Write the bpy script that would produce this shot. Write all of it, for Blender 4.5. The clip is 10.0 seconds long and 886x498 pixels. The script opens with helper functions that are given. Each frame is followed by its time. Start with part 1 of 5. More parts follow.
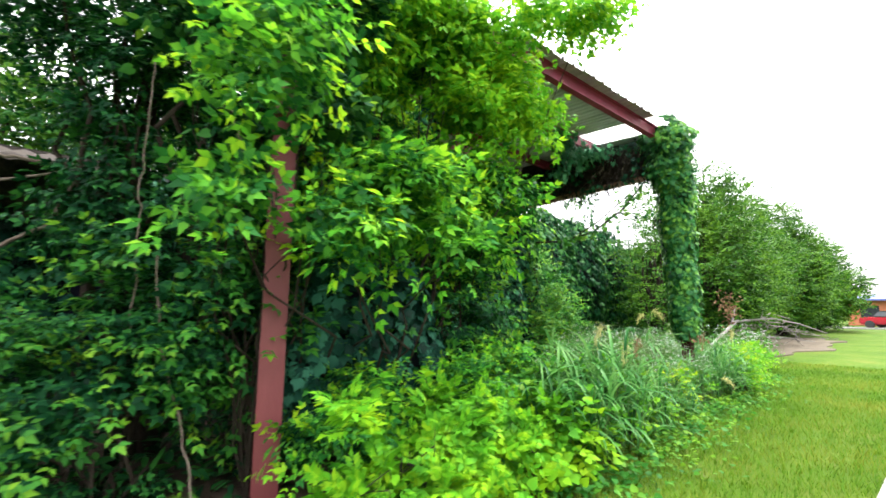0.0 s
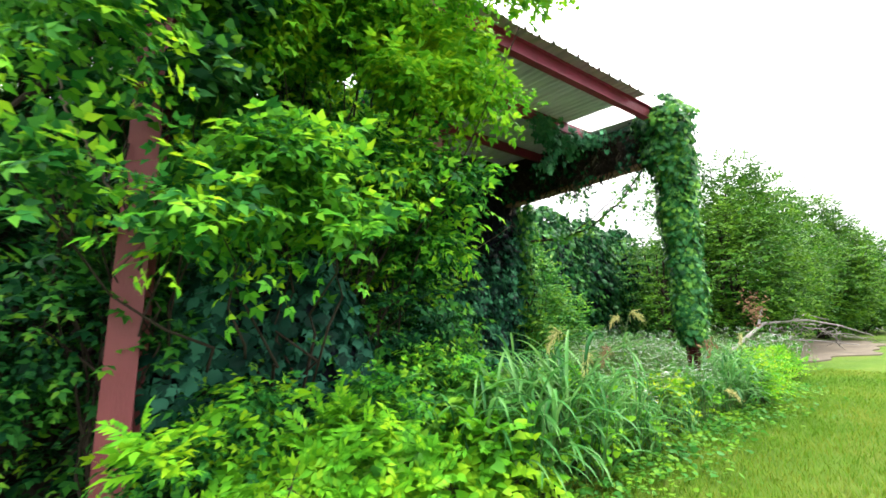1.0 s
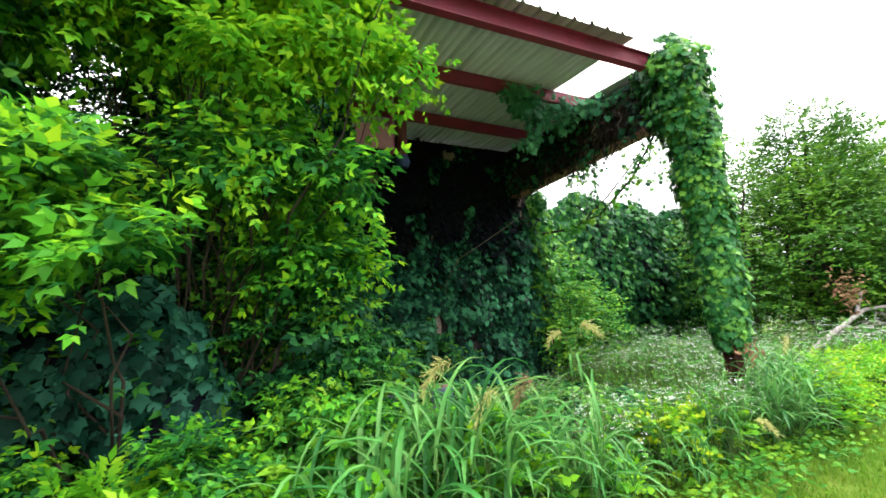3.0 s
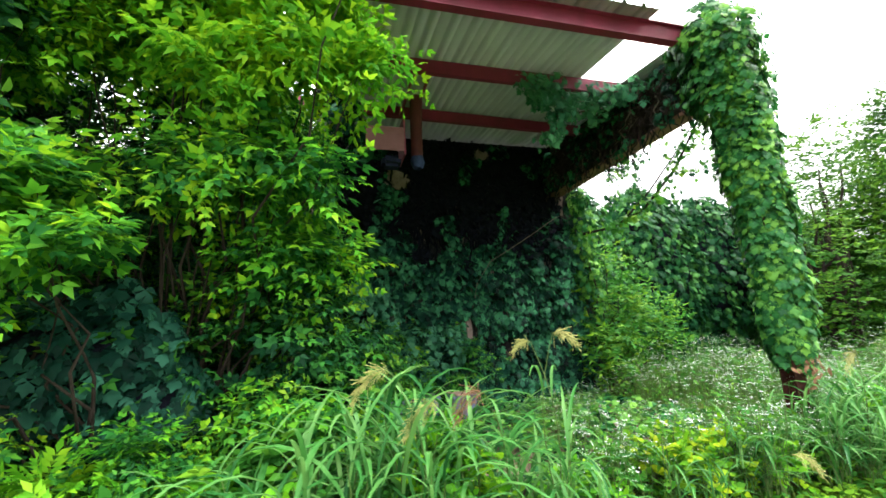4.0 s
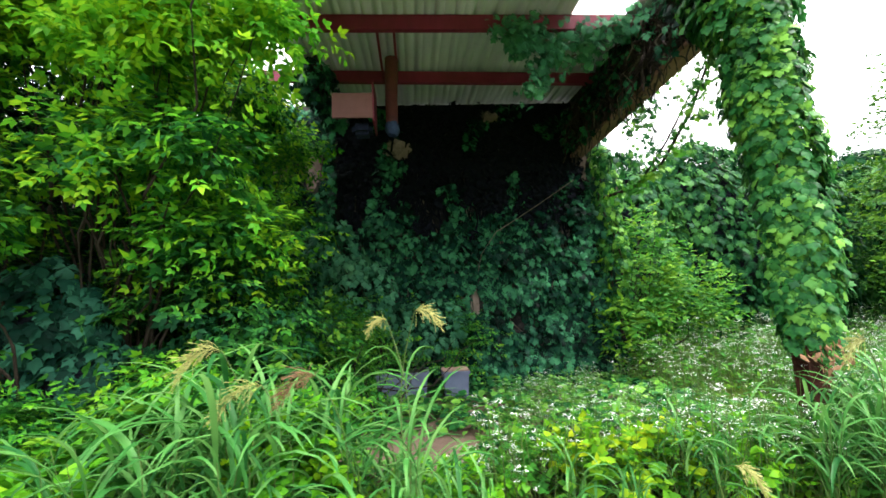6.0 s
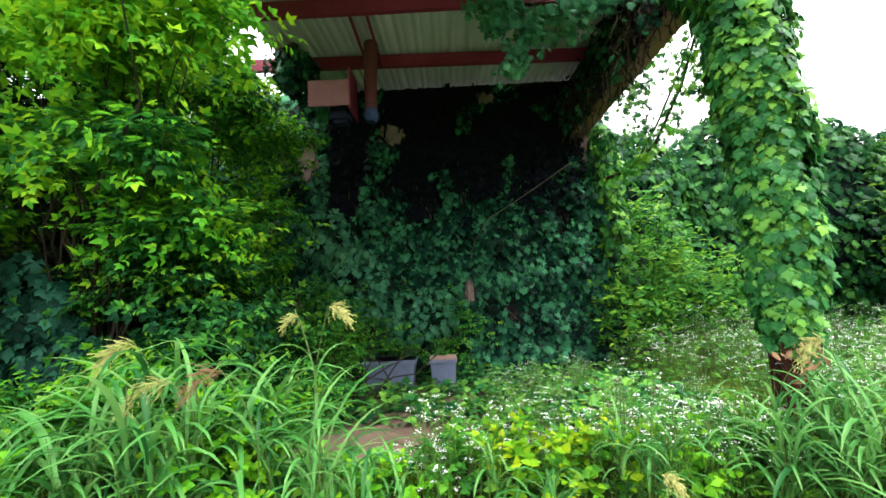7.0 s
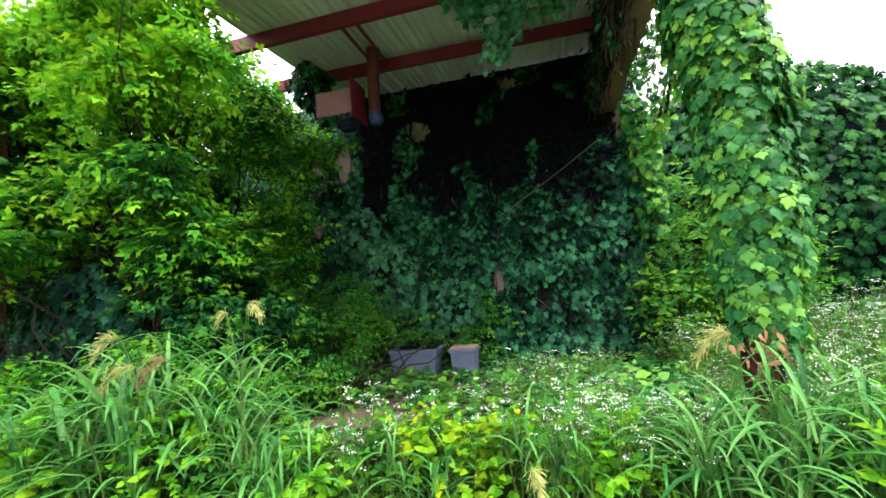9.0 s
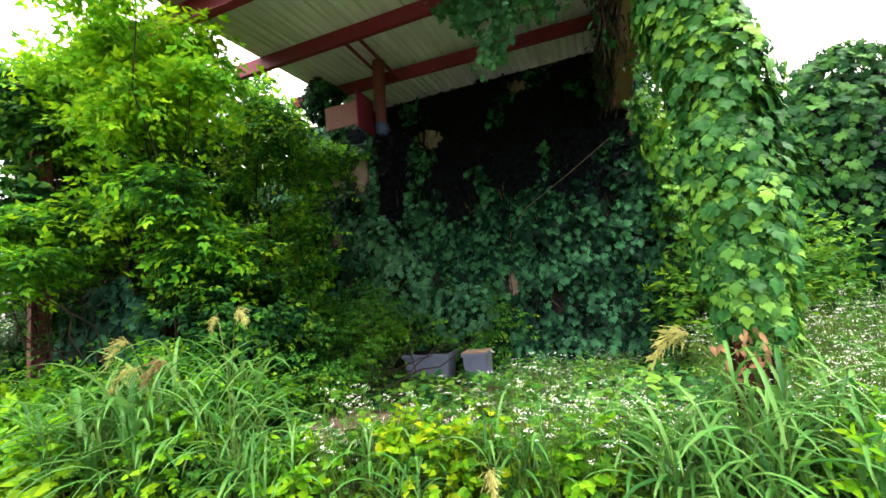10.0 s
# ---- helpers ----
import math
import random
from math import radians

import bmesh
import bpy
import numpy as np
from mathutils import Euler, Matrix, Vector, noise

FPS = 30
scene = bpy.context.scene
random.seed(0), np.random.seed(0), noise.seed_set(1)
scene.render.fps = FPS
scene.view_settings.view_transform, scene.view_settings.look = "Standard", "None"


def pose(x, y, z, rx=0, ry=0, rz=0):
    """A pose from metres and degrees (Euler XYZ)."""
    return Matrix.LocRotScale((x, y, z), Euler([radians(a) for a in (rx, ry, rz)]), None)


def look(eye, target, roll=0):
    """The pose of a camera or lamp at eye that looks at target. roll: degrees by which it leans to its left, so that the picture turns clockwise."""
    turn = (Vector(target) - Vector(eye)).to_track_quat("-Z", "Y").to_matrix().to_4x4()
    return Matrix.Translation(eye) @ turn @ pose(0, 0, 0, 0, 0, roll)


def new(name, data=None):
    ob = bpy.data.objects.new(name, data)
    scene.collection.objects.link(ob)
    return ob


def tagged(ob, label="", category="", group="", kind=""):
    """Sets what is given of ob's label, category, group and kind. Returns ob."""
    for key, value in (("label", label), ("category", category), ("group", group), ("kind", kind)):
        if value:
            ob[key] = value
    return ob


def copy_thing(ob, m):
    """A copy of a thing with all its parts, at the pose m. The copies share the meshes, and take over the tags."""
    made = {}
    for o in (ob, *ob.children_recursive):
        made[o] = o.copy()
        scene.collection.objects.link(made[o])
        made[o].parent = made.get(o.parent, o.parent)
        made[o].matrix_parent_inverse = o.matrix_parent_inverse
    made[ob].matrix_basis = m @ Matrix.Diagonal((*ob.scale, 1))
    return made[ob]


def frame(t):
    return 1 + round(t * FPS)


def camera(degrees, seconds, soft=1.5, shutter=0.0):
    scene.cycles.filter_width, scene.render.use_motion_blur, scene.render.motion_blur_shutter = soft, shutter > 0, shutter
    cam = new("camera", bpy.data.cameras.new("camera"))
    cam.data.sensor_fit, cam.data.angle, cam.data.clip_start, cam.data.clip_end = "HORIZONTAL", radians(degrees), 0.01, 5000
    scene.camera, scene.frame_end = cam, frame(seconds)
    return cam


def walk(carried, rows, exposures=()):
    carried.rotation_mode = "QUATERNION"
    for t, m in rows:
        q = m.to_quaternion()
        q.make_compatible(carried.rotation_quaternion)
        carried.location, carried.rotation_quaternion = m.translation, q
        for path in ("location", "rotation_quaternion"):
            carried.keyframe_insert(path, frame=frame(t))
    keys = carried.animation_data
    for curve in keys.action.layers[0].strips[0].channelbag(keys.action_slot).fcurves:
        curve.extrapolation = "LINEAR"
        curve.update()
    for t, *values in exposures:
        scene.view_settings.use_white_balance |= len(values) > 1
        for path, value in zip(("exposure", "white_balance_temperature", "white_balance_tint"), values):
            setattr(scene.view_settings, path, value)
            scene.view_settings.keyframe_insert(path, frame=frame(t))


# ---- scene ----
cam = camera(93.2, 10.0, 1.6, 0.35)
PATH = [
    (0, (-0.076, -0.001, 1.511), (1.176, 1.532, 1.799), 0.1),
    (0.5, (0.546, -0.049, 1.472), (1.805, 1.468, 1.811), -0.8),
    (1, (1.072, -0.075, 1.486), (2.222, 1.53, 1.803), -0.7),
    (1.5, (1.561, -0.074, 1.542), (2.718, 1.521, 1.884), -2.2),
    (2, (2.038, -0.134, 1.558), (3.083, 1.541, 1.876), -1.0),
    (2.5, (2.453, -0.121, 1.567), (3.407, 1.609, 1.877), -2.0),
    (2.7, (2.675, -0.101, 1.618), (3.599, 1.644, 1.938), -3.1),
    (4, (3.871, -0.209, 1.57), (4.401, 1.683, 1.943), -3.0),
    (4.5, (4.377, -0.268, 1.544), (4.752, 1.667, 1.881), -3.0),
    (5, (4.699, -0.191, 1.528), (4.974, 1.765, 1.841), -3.5),
    (5.5, (5.043, -0.155, 1.503), (5.248, 1.812, 1.801), -3.2),
    (7, (6.136, -0.038, 1.572), (6.115, 1.953, 1.765), -2.8),
    (7.5, (6.504, -0.052, 1.538), (6.378, 1.936, 1.721), -3.5),
    (8, (6.817, 0.036, 1.514), (6.611, 2.016, 1.71), -3.9),
    (8.5, (7.152, 0.053, 1.536), (6.815, 2.015, 1.726), -4.0),
    (9, (7.471, 0.008, 1.532), (6.975, 1.938, 1.701), -4.6),
    (9.5, (7.717, 0.06, 1.48), (7.116, 1.958, 1.666), -5.1),
    (10, (7.94, 0.095, 1.479), (7.266, 1.966, 1.69), -5.6),
]
walk(cam, [(t, look(eye, target, roll)) for t, eye, target, roll in PATH],
     [(0, 1.75, 6500, 10), (8.8, 1.75, 6500, 10), (10, 1.75, 7300, 16)])

# ---- light ----
SUN_EL, SUN_ROT = 58.0, 112.0
world = bpy.data.worlds.new("overcast_sky")
scene.world = world
world.use_nodes = True
wn = world.node_tree.nodes
wl = world.node_tree.links
sky = wn.new("ShaderNodeTexSky")
sky.sky_type, sky.sun_disc = "NISHITA", False
sky.sun_elevation, sky.sun_rotation = radians(SUN_EL), radians(SUN_ROT)
sky.dust_density, sky.air_density = 3.0, 1.0
haze = wn.new("ShaderNodeMixRGB")
haze.inputs[0].default_value = 0.9
# thick cloud, far brighter overhead than at the horizon
wc = wn.new("ShaderNodeTexCoord")
ws = wn.new("ShaderNodeSeparateXYZ")
wm = wn.new("ShaderNodeMath")
wm.operation, wm.use_clamp = "MULTIPLY_ADD", False
wm.inputs[1].default_value, wm.inputs[2].default_value = 29.0, 3.4
cl = wn.new("ShaderNodeMath")
cl.operation = "MAXIMUM"
cl.inputs[1].default_value = 0.0
wl.new(wc.outputs["Generated"], ws.inputs[0])
wl.new(ws.outputs["Z"], cl.inputs[0])
wl.new(cl.outputs[0], wm.inputs[0])
wl.new(wm.outputs[0], haze.inputs[2])
wl.new(sky.outputs[0], haze.inputs[1])
wl.new(haze.outputs[0], wn["Background"].inputs[0])
wn["Background"].inputs[1].default_value = 0.1
sun = new("sun", bpy.data.lights.new("sun", "SUN"))
sun.data.energy, sun.data.angle, sun.data.color = 2.2, radians(25), (1.0, 0.96, 0.89)
SX, SY = math.sin(radians(SUN_ROT)), math.cos(radians(SUN_ROT))
SZ = math.tan(radians(SUN_EL))
sun.matrix_world = look((SX * 20, SY * 20, SZ * 20), (0, 0, 0))


# ---- materials ----


def material(name, rough=0.7, metal=0.0):
    m = bpy.data.materials.new(name)
    m.use_nodes = True
    b = m.node_tree.nodes["Principled BSDF"]
    b.inputs["Roughness"].default_value = rough
    b.inputs["Metallic"].default_value = metal
    return m, m.node_tree.nodes, m.node_tree.links, b


def ramp(nodes, stops):
    r = nodes.new("ShaderNodeValToRGB")
    e = r.color_ramp.elements
    e[0].position, e[0].color = stops[0][0], (*stops[0][1], 1)
    e[1].position, e[1].color = stops[-1][0], (*stops[-1][1], 1)
    for p, c in stops[1:-1]:
        x = e.new(p)
        x.color = (*c, 1)
    return r


def surface(name, stops, scale, rough=0.7, metal=0.0, bump=0.3, fine=60.0, stain=None, stretch=(1, 1, 1)):
    """Two scales of noise for colour, a fine one for relief, and dark or rusty stains."""
    m, n, l, b = material(name, rough, metal)
    b.inputs["Specular IOR Level"].default_value = 0.12 if rough >= 0.85 else 0.4
    co = n.new("ShaderNodeTexCoord")
    mp = n.new("ShaderNodeMapping")
    mp.inputs["Scale"].default_value = stretch
    l.new(co.outputs["Object"], mp.inputs[0])
    n1 = n.new("ShaderNodeTexNoise")
    n1.inputs["Scale"].default_value, n1.inputs["Detail"].default_value = scale, 8
    n1.inputs["Roughness"].default_value = 0.65
    l.new(mp.outputs[0], n1.inputs["Vector"])
    r = ramp(n, stops)
    l.new(n1.outputs["Fac"], r.inputs[0])
    col = r.outputs[0]
    n2 = n.new("ShaderNodeTexNoise")
    n2.inputs["Scale"].default_value, n2.inputs["Detail"].default_value = fine, 4
    l.new(mp.outputs[0], n2.inputs["Vector"])
    if stain:
        n3 = n.new("ShaderNodeTexNoise")
        n3.inputs["Scale"].default_value, n3.inputs["Detail"].default_value = scale * 0.45 + 0.6, 9
        n3.inputs["Roughness"].default_value = 0.75
        l.new(mp.outputs[0], n3.inputs["Vector"])
        r3 = ramp(n, [(stain[1], (0, 0, 0)), (stain[1] + 0.14, (1, 1, 1))])
        l.new(n3.outputs["Fac"], r3.inputs[0])
        mx = n.new("ShaderNodeMixRGB")
        mx.inputs[2].default_value = (*stain[0], 1)
        l.new(r3.outputs[0], mx.inputs[0])
        l.new(col, mx.inputs[1])
        col = mx.outputs[0]
    l.new(col, b.inputs["Base Color"])
    bp = n.new("ShaderNodeBump")
    bp.inputs["Strength"].default_value, bp.inputs["Distance"].default_value = bump, 0.02
    l.new(n2.outputs["Fac"], bp.inputs["Height"])
    l.new(bp.outputs[0], b.inputs["Normal"])
    return m


def leafy(name, dark, mid, light, trans=0.35, rough=0.45, patch=1.6, gloss=0.10, each=0.45):
    """Leaf: colour by leaf and by clump, some light shining through."""
    m, n, l, b = material(name, rough)
    b.inputs["Specular IOR Level"].default_value = gloss
    g = n.new("ShaderNodeNewGeometry")
    co = n.new("ShaderNodeTexCoord")
    nz = n.new("ShaderNodeTexNoise")
    nz.inputs["Scale"].default_value, nz.inputs["Detail"].default_value = patch, 3
    l.new(co.outputs["Object"], nz.inputs["Vector"])
    md = n.new("ShaderNodeMath")
    md.operation = "MULTIPLY_ADD"
    md.inputs[1].default_value = each
    l.new(g.outputs["Random Per Island"], md.inputs[0])
    sc = n.new("ShaderNodeMath")
    sc.operation = "MULTIPLY_ADD"
    sc.inputs[1].default_value, sc.inputs[2].default_value = 1.5, -0.25 - each / 2
    l.new(nz.outputs["Fac"], sc.inputs[0])
    l.new(sc.outputs[0], md.inputs[2])
    r = ramp(n, [(0.0, dark), (0.45, mid), (1.0, light)])
    l.new(md.outputs[0], r.inputs[0])
    l.new(r.outputs[0], b.inputs["Base Color"])
    tr = n.new("ShaderNodeBsdfTranslucent")
    hs = n.new("ShaderNodeHueSaturation")
    hs.inputs["Hue"].default_value, hs.inputs["Value"].default_value = 0.49, 1.3
    l.new(r.outputs[0], hs.inputs["Color"])
    l.new(hs.outputs[0], tr.inputs[0])
    mx = n.new("ShaderNodeMixShader")
    mx.inputs[0].default_value = trans
    l.new(b.outputs[0], mx.inputs[1])
    l.new(tr.outputs[0], mx.inputs[2])
    l.new(mx.outputs[0], n["Material Output"].inputs[0])
    return m


M_RED = surface("red_primer", [(0.3, (0.095, 0.004, 0.018)), (0.7, (0.165, 0.008, 0.034))], 4, 0.6, 0.0, 0.15, 90, ((0.08, 0.025, 0.018), 0.62), (1, 1, 0.4))
M_ROOF = surface("galvanised_sheet", [(0.3, (0.44, 0.42, 0.47)), (0.7, (0.60, 0.57, 0.62))], 3, 0.5, 0.15, 0.08, 70, ((0.32, 0.22, 0.17), 0.66), (1, 0.25, 1))
M_CLEAR = surface("fibreglass_sheet", [(0.3, (0.85, 0.86, 0.85)), (0.7, (0.93, 0.93, 0.92))], 3, 0.4, 0.0, 0.05)
# tan plaster under the roof, its shade put into the near-black colour
M_WALL = surface("shaded_plaster_wall", [(0.3, (0.035, 0.033, 0.034)), (0.7, (0.085, 0.075, 0.068))], 2.2, 0.95, 0.0, 0.6, 40, ((0.012, 0.012, 0.014), 0.42))
M_SLAB = surface("stained_concrete", [(0.3, (0.0884, 0.0578, 0.0442)), (0.7, (0.163, 0.116, 0.0884))], 3, 0.9, 0.0, 0.7, 50, ((0.068, 0.051, 0.0374), 0.55))
M_KERB = surface("pale_concrete", [(0.3, (0.218, 0.211, 0.204)), (0.7, (0.306, 0.299, 0.286))], 5, 0.85, 0.0, 0.4, 60, ((0.204, 0.19, 0.17), 0.6))
M_ROAD = surface("asphalt", [(0.3, (0.0306, 0.0306, 0.032)), (0.7, (0.0544, 0.0544, 0.0544))], 6, 0.9, 0.0, 0.6, 90)
M_BARK = surface("bark", [(0.3, (0.0122, 0.0088, 0.0068)), (0.7, (0.034, 0.0272, 0.0204))], 9, 0.9, 0.0, 0.9, 50, None, (1, 1, 0.3))
M_DRYVINE = surface("dry_vine", [(0.3, (0.068, 0.051, 0.0408)), (0.7, (0.15, 0.122, 0.102))], 9, 0.9, 0.0, 0.6, 60)
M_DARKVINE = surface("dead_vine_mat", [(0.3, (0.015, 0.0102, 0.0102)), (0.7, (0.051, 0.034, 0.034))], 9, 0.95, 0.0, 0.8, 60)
M_BOARD = surface("brown_board", [(0.3, (0.13, 0.055, 0.038)), (0.7, (0.24, 0.115, 0.085))], 5, 0.8, 0.0, 0.5, 50, ((0.06, 0.035, 0.025), 0.56), (1, 0.2, 1))
M_RUST = surface("rusty_paint", [(0.3, (0.045, 0.006, 0.008)), (0.7, (0.09, 0.015, 0.015))], 7, 0.75, 0.0, 0.4, 60, ((0.09, 0.034, 0.018), 0.58))
M_PINK = surface("faded_red_panel", [(0.3, (0.135, 0.05, 0.052)), (0.7, (0.19, 0.078, 0.08))], 4, 0.6, 0.0, 0.15, 60, ((0.17, 0.07, 0.052), 0.64))
M_BLUE = surface("blue_cloth", [(0.3, (0.0136, 0.0204, 0.0612)), (0.7, (0.0408, 0.0612, 0.136))], 8, 0.9, 0.0, 0.6, 40)
M_BIN = surface("grey_plastic", [(0.3, (0.068, 0.085, 0.143)), (0.7, (0.109, 0.129, 0.197))], 4, 0.55, 0.0, 0.1, 60, ((0.102, 0.102, 0.116), 0.62))
M_BINLID = surface("weathered_lid", [(0.3, (0.204, 0.129, 0.102)), (0.7, (0.306, 0.204, 0.17))], 6, 0.7, 0.0, 0.3, 60)
M_WHITE = surface("white_plastic", [(0.3, (0.34, 0.32, 0.29)), (0.7, (0.44, 0.42, 0.38))], 5, 0.5, 0.0, 0.1, 60, ((0.25, 0.22, 0.18), 0.58))
M_GROUND = surface("lawn_soil", [(0.25, (0.0272, 0.0612, 0.0054)), (0.5, (0.051, 0.0986, 0.0068)), (0.75, (0.102, 0.112, 0.0204))], 0.7, 0.95, 0.0, 0.8, 60, ((0.102, 0.0816, 0.0442), 0.60))
M_SOIL = surface("brown_soil", [(0.3, (0.0204, 0.0143, 0.0109)), (0.7, (0.051, 0.0367, 0.0272))], 4, 0.95, 0.0, 0.9, 40)

L_LIME = leafy("leaf_lime", (0.017, 0.109, 0.006), (0.075, 0.265, 0.011), (0.26, 0.43, 0.012), 0.38, 0.5, 2.2, 0.08)
L_YELLOW = leafy("leaf_yellowing", (0.018, 0.11, 0.008), (0.095, 0.26, 0.010), (0.30, 0.38, 0.012), 0.42, 0.5, 3.5, 0.08, 0.7)
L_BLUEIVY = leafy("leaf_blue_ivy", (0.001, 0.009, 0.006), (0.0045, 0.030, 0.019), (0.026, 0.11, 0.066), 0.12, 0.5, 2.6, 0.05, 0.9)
L_TREE = leafy("leaf_tree", (0.003, 0.030, 0.008), (0.018, 0.118, 0.019), (0.10, 0.30, 0.02), 0.34, 0.5, 0.9, 0.06, 0.7)
# lime of new shoots, with sunlight on tips and upper boughs painted in
L_TIP = leafy("leaf_new_growth_lit", (0.014, 0.11, 0.008), (0.070, 0.275, 0.015), (0.28, 0.47, 0.014), 0.46, 0.5, 1.3, 0.08, 0.6)
# leaves in shade: the darkness and blue skylight are put into the colour
L_SHADE = leafy("leaf_shaded", (0.0010, 0.010, 0.004), (0.0045, 0.037, 0.012), (0.034, 0.15, 0.022), 0.14, 0.5, 1.3, 0.04, 0.6)
L_VINE = leafy("leaf_vine", (0.0030, 0.034, 0.012), (0.023, 0.125, 0.030), (0.15, 0.35, 0.045), 0.26, 0.45, 1.9, 0.10, 0.8)
L_HEDGE = leafy("leaf_hedge", (0.002, 0.02, 0.008), (0.009, 0.058, 0.019), (0.05, 0.16, 0.03), 0.2, 0.5, 0.9, 0.05, 0.8)
L_HANG = leafy("leaf_hanging", (0.010, 0.06, 0.035), (0.035, 0.15, 0.08), (0.10, 0.29, 0.14), 0.3, 0.45, 2.0, 0.12)
# ivy greens taken near black, so the colour carries shade too
L_IVY = leafy("leaf_ivy_shaded", (0.0009, 0.007, 0.0045), (0.0045, 0.033, 0.020), (0.036, 0.16, 0.072), 0.10, 0.5, 1.6, 0.05, 1.0)
L_GRASS = leafy("leaf_grass", (0.010, 0.065, 0.016), (0.036, 0.155, 0.03), (0.18, 0.33, 0.10), 0.34, 0.42, 1.3, 0.14, 0.7)
L_LAWN = leafy("leaf_lawn", (0.0224, 0.0768, 0.0035), (0.0544, 0.134, 0.0043), (0.154, 0.16, 0.0216), 0.3, 0.7, 0.55)
L_WEED = leafy("leaf_weed", (0.009, 0.064, 0.0104), (0.032, 0.15, 0.0173), (0.154, 0.294, 0.0138), 0.38, 0.5, 1.8)
L_FAR = leafy("leaf_far", (0.006, 0.032, 0.005), (0.026, 0.095, 0.010), (0.10, 0.215, 0.015), 0.32, 0.5, 0.6, 0.05, 0.6)
M_PETAL = surface("white_petal", [(0.3, (0.52, 0.54, 0.52)), (0.7, (0.62, 0.64, 0.62))], 20, 0.7, 0.0, 0.0)
M_SEED = surface("straw_seed", [(0.3, (0.19, 0.20, 0.05)), (0.7, (0.34, 0.34, 0.11))], 14, 0.8, 0.0, 0.2)
M_STEM = surface("green_stem", [(0.3, (0.034, 0.0748, 0.0122)), (0.7, (0.068, 0.116, 0.0204))], 14, 0.6, 0.0, 0.1)
M_DRYLEAF = surface("dry_leaf", [(0.3, (0.109, 0.0578, 0.0306)), (0.7, (0.204, 0.122, 0.068))], 14, 0.85, 0.0, 0.3)

tn, tl = M_CLEAR.node_tree.nodes, M_CLEAR.node_tree.links
ts, tx = tn.new("ShaderNodeBsdfTranslucent"), tn.new("ShaderNodeMixShader")
ts.inputs[0].default_value, tx.inputs[0].default_value = (0.95, 0.96, 0.95, 1), 0.8
tl.new(tn["Principled BSDF"].outputs[0], tx.inputs[1])
tl.new(ts.outputs[0], tx.inputs[2])
tl.new(tx.outputs[0], tn["Material Output"].inputs[0])

M_GREYWOOD = surface("weathered_grey_wood", [(0.3, (0.10, 0.09, 0.085)), (0.7, (0.19, 0.175, 0.165))], 9, 0.9, 0.0, 0.6, 60)
M_DRYSOIL = surface("dry_bare_soil", [(0.3, (0.075, 0.062, 0.05)), (0.7, (0.14, 0.115, 0.085))], 1.2, 0.95, 0.0, 0.7, 40, ((0.06, 0.075, 0.03), 0.58))
M_ORANGE = surface("orange_stucco", [(0.3, (0.33, 0.115, 0.06)), (0.7, (0.42, 0.16, 0.09))], 2, 0.85)
M_BLUEROOF = surface("blue_roofing", [(0.3, (0.068, 0.0884, 0.245)), (0.7, (0.109, 0.129, 0.313))], 3, 0.6)
M_CAR = surface("red_car_paint", [(0.3, (0.286, 0.0102, 0.0204)), (0.7, (0.34, 0.0136, 0.0272))], 3, 0.25, 0.0, 0.0)
M_TYRE = surface("black_rubber", [(0.3, (0.02, 0.02, 0.02)), (0.7, (0.04, 0.04, 0.04))], 8, 0.8)
M_GLASS = surface("dark_window_glass", [(0.3, (0.02, 0.025, 0.03)), (0.7, (0.04, 0.045, 0.05))], 3, 0.08, 0.0, 0.0)

# near-black for painted shade: the upper wall mat and the ivy cores
M_SHADEBLACK = surface("shade_black", [(0.3, (0.0015, 0.0022, 0.0045)), (0.7, (0.005, 0.0065, 0.012))], 9, 0.98, 0.0, 0.5)

M_NAVY = surface("navy_cloth", [(0.3, (0.0041, 0.0054, 0.015)), (0.7, (0.0136, 0.017, 0.0408))], 8, 0.9, 0.0, 0.6, 40)

# darker copy of the wall plaster; carries the gloom behind the thicket
M_DARKWALL = surface("shaded_plaster", [(0.3, (0.017, 0.0163, 0.015)), (0.7, (0.051, 0.0449, 0.0394))], 2.2, 0.95, 0.0, 0.6, 40, ((0.0082, 0.0095, 0.0082), 0.48))

M_RUSTDARK = surface("deep_rust", [(0.3, (0.0204, 0.0082, 0.0061)), (0.7, (0.068, 0.0238, 0.015))], 9, 0.9, 0.0, 0.6, 60)

M_COLUMN = surface("faded_red_paint", [(0.3, (0.095, 0.016, 0.021)), (0.7, (0.145, 0.031, 0.036))], 3, 0.55, 0.0, 0.2, 80, ((0.05, 0.013, 0.011), 0.60), (1, 1, 0.3))
M_OLDROOF = surface("old_dark_sheet", [(0.3, (0.0204, 0.017, 0.015)), (0.7, (0.0544, 0.0442, 0.0374))], 3, 0.9, 0.0, 0.3, 50)

M_PLASTER = surface("bare_plaster", [(0.3, (0.20, 0.14, 0.125)), (0.7, (0.33, 0.245, 0.22))], 5, 0.9, 0.0, 0.6, 50, ((0.07, 0.055, 0.05), 0.52))

# ---- mesh tools ----
rng = np.random.default_rng(7)


def mesh_of(name, verts, tris, mat, smooth=False):
    verts = np.asarray(verts, dtype=np.float32)
    tris = np.asarray(tris, dtype=np.int32)
    me = bpy.data.meshes.new(name)
    me.vertices.add(len(verts))
    me.vertices.foreach_set("co", verts.ravel())
    me.loops.add(tris.size)
    me.loops.foreach_set("vertex_index", tris.ravel())
    me.polygons.add(len(tris))
    me.polygons.foreach_set("loop_start", np.arange(0, tris.size, 3, dtype=np.int32))
    if smooth:
        me.polygons.foreach_set("use_smooth", np.ones(len(tris), dtype=bool))
    me.update(calc_edges=True)
    me.materials.append(mat)
    return me


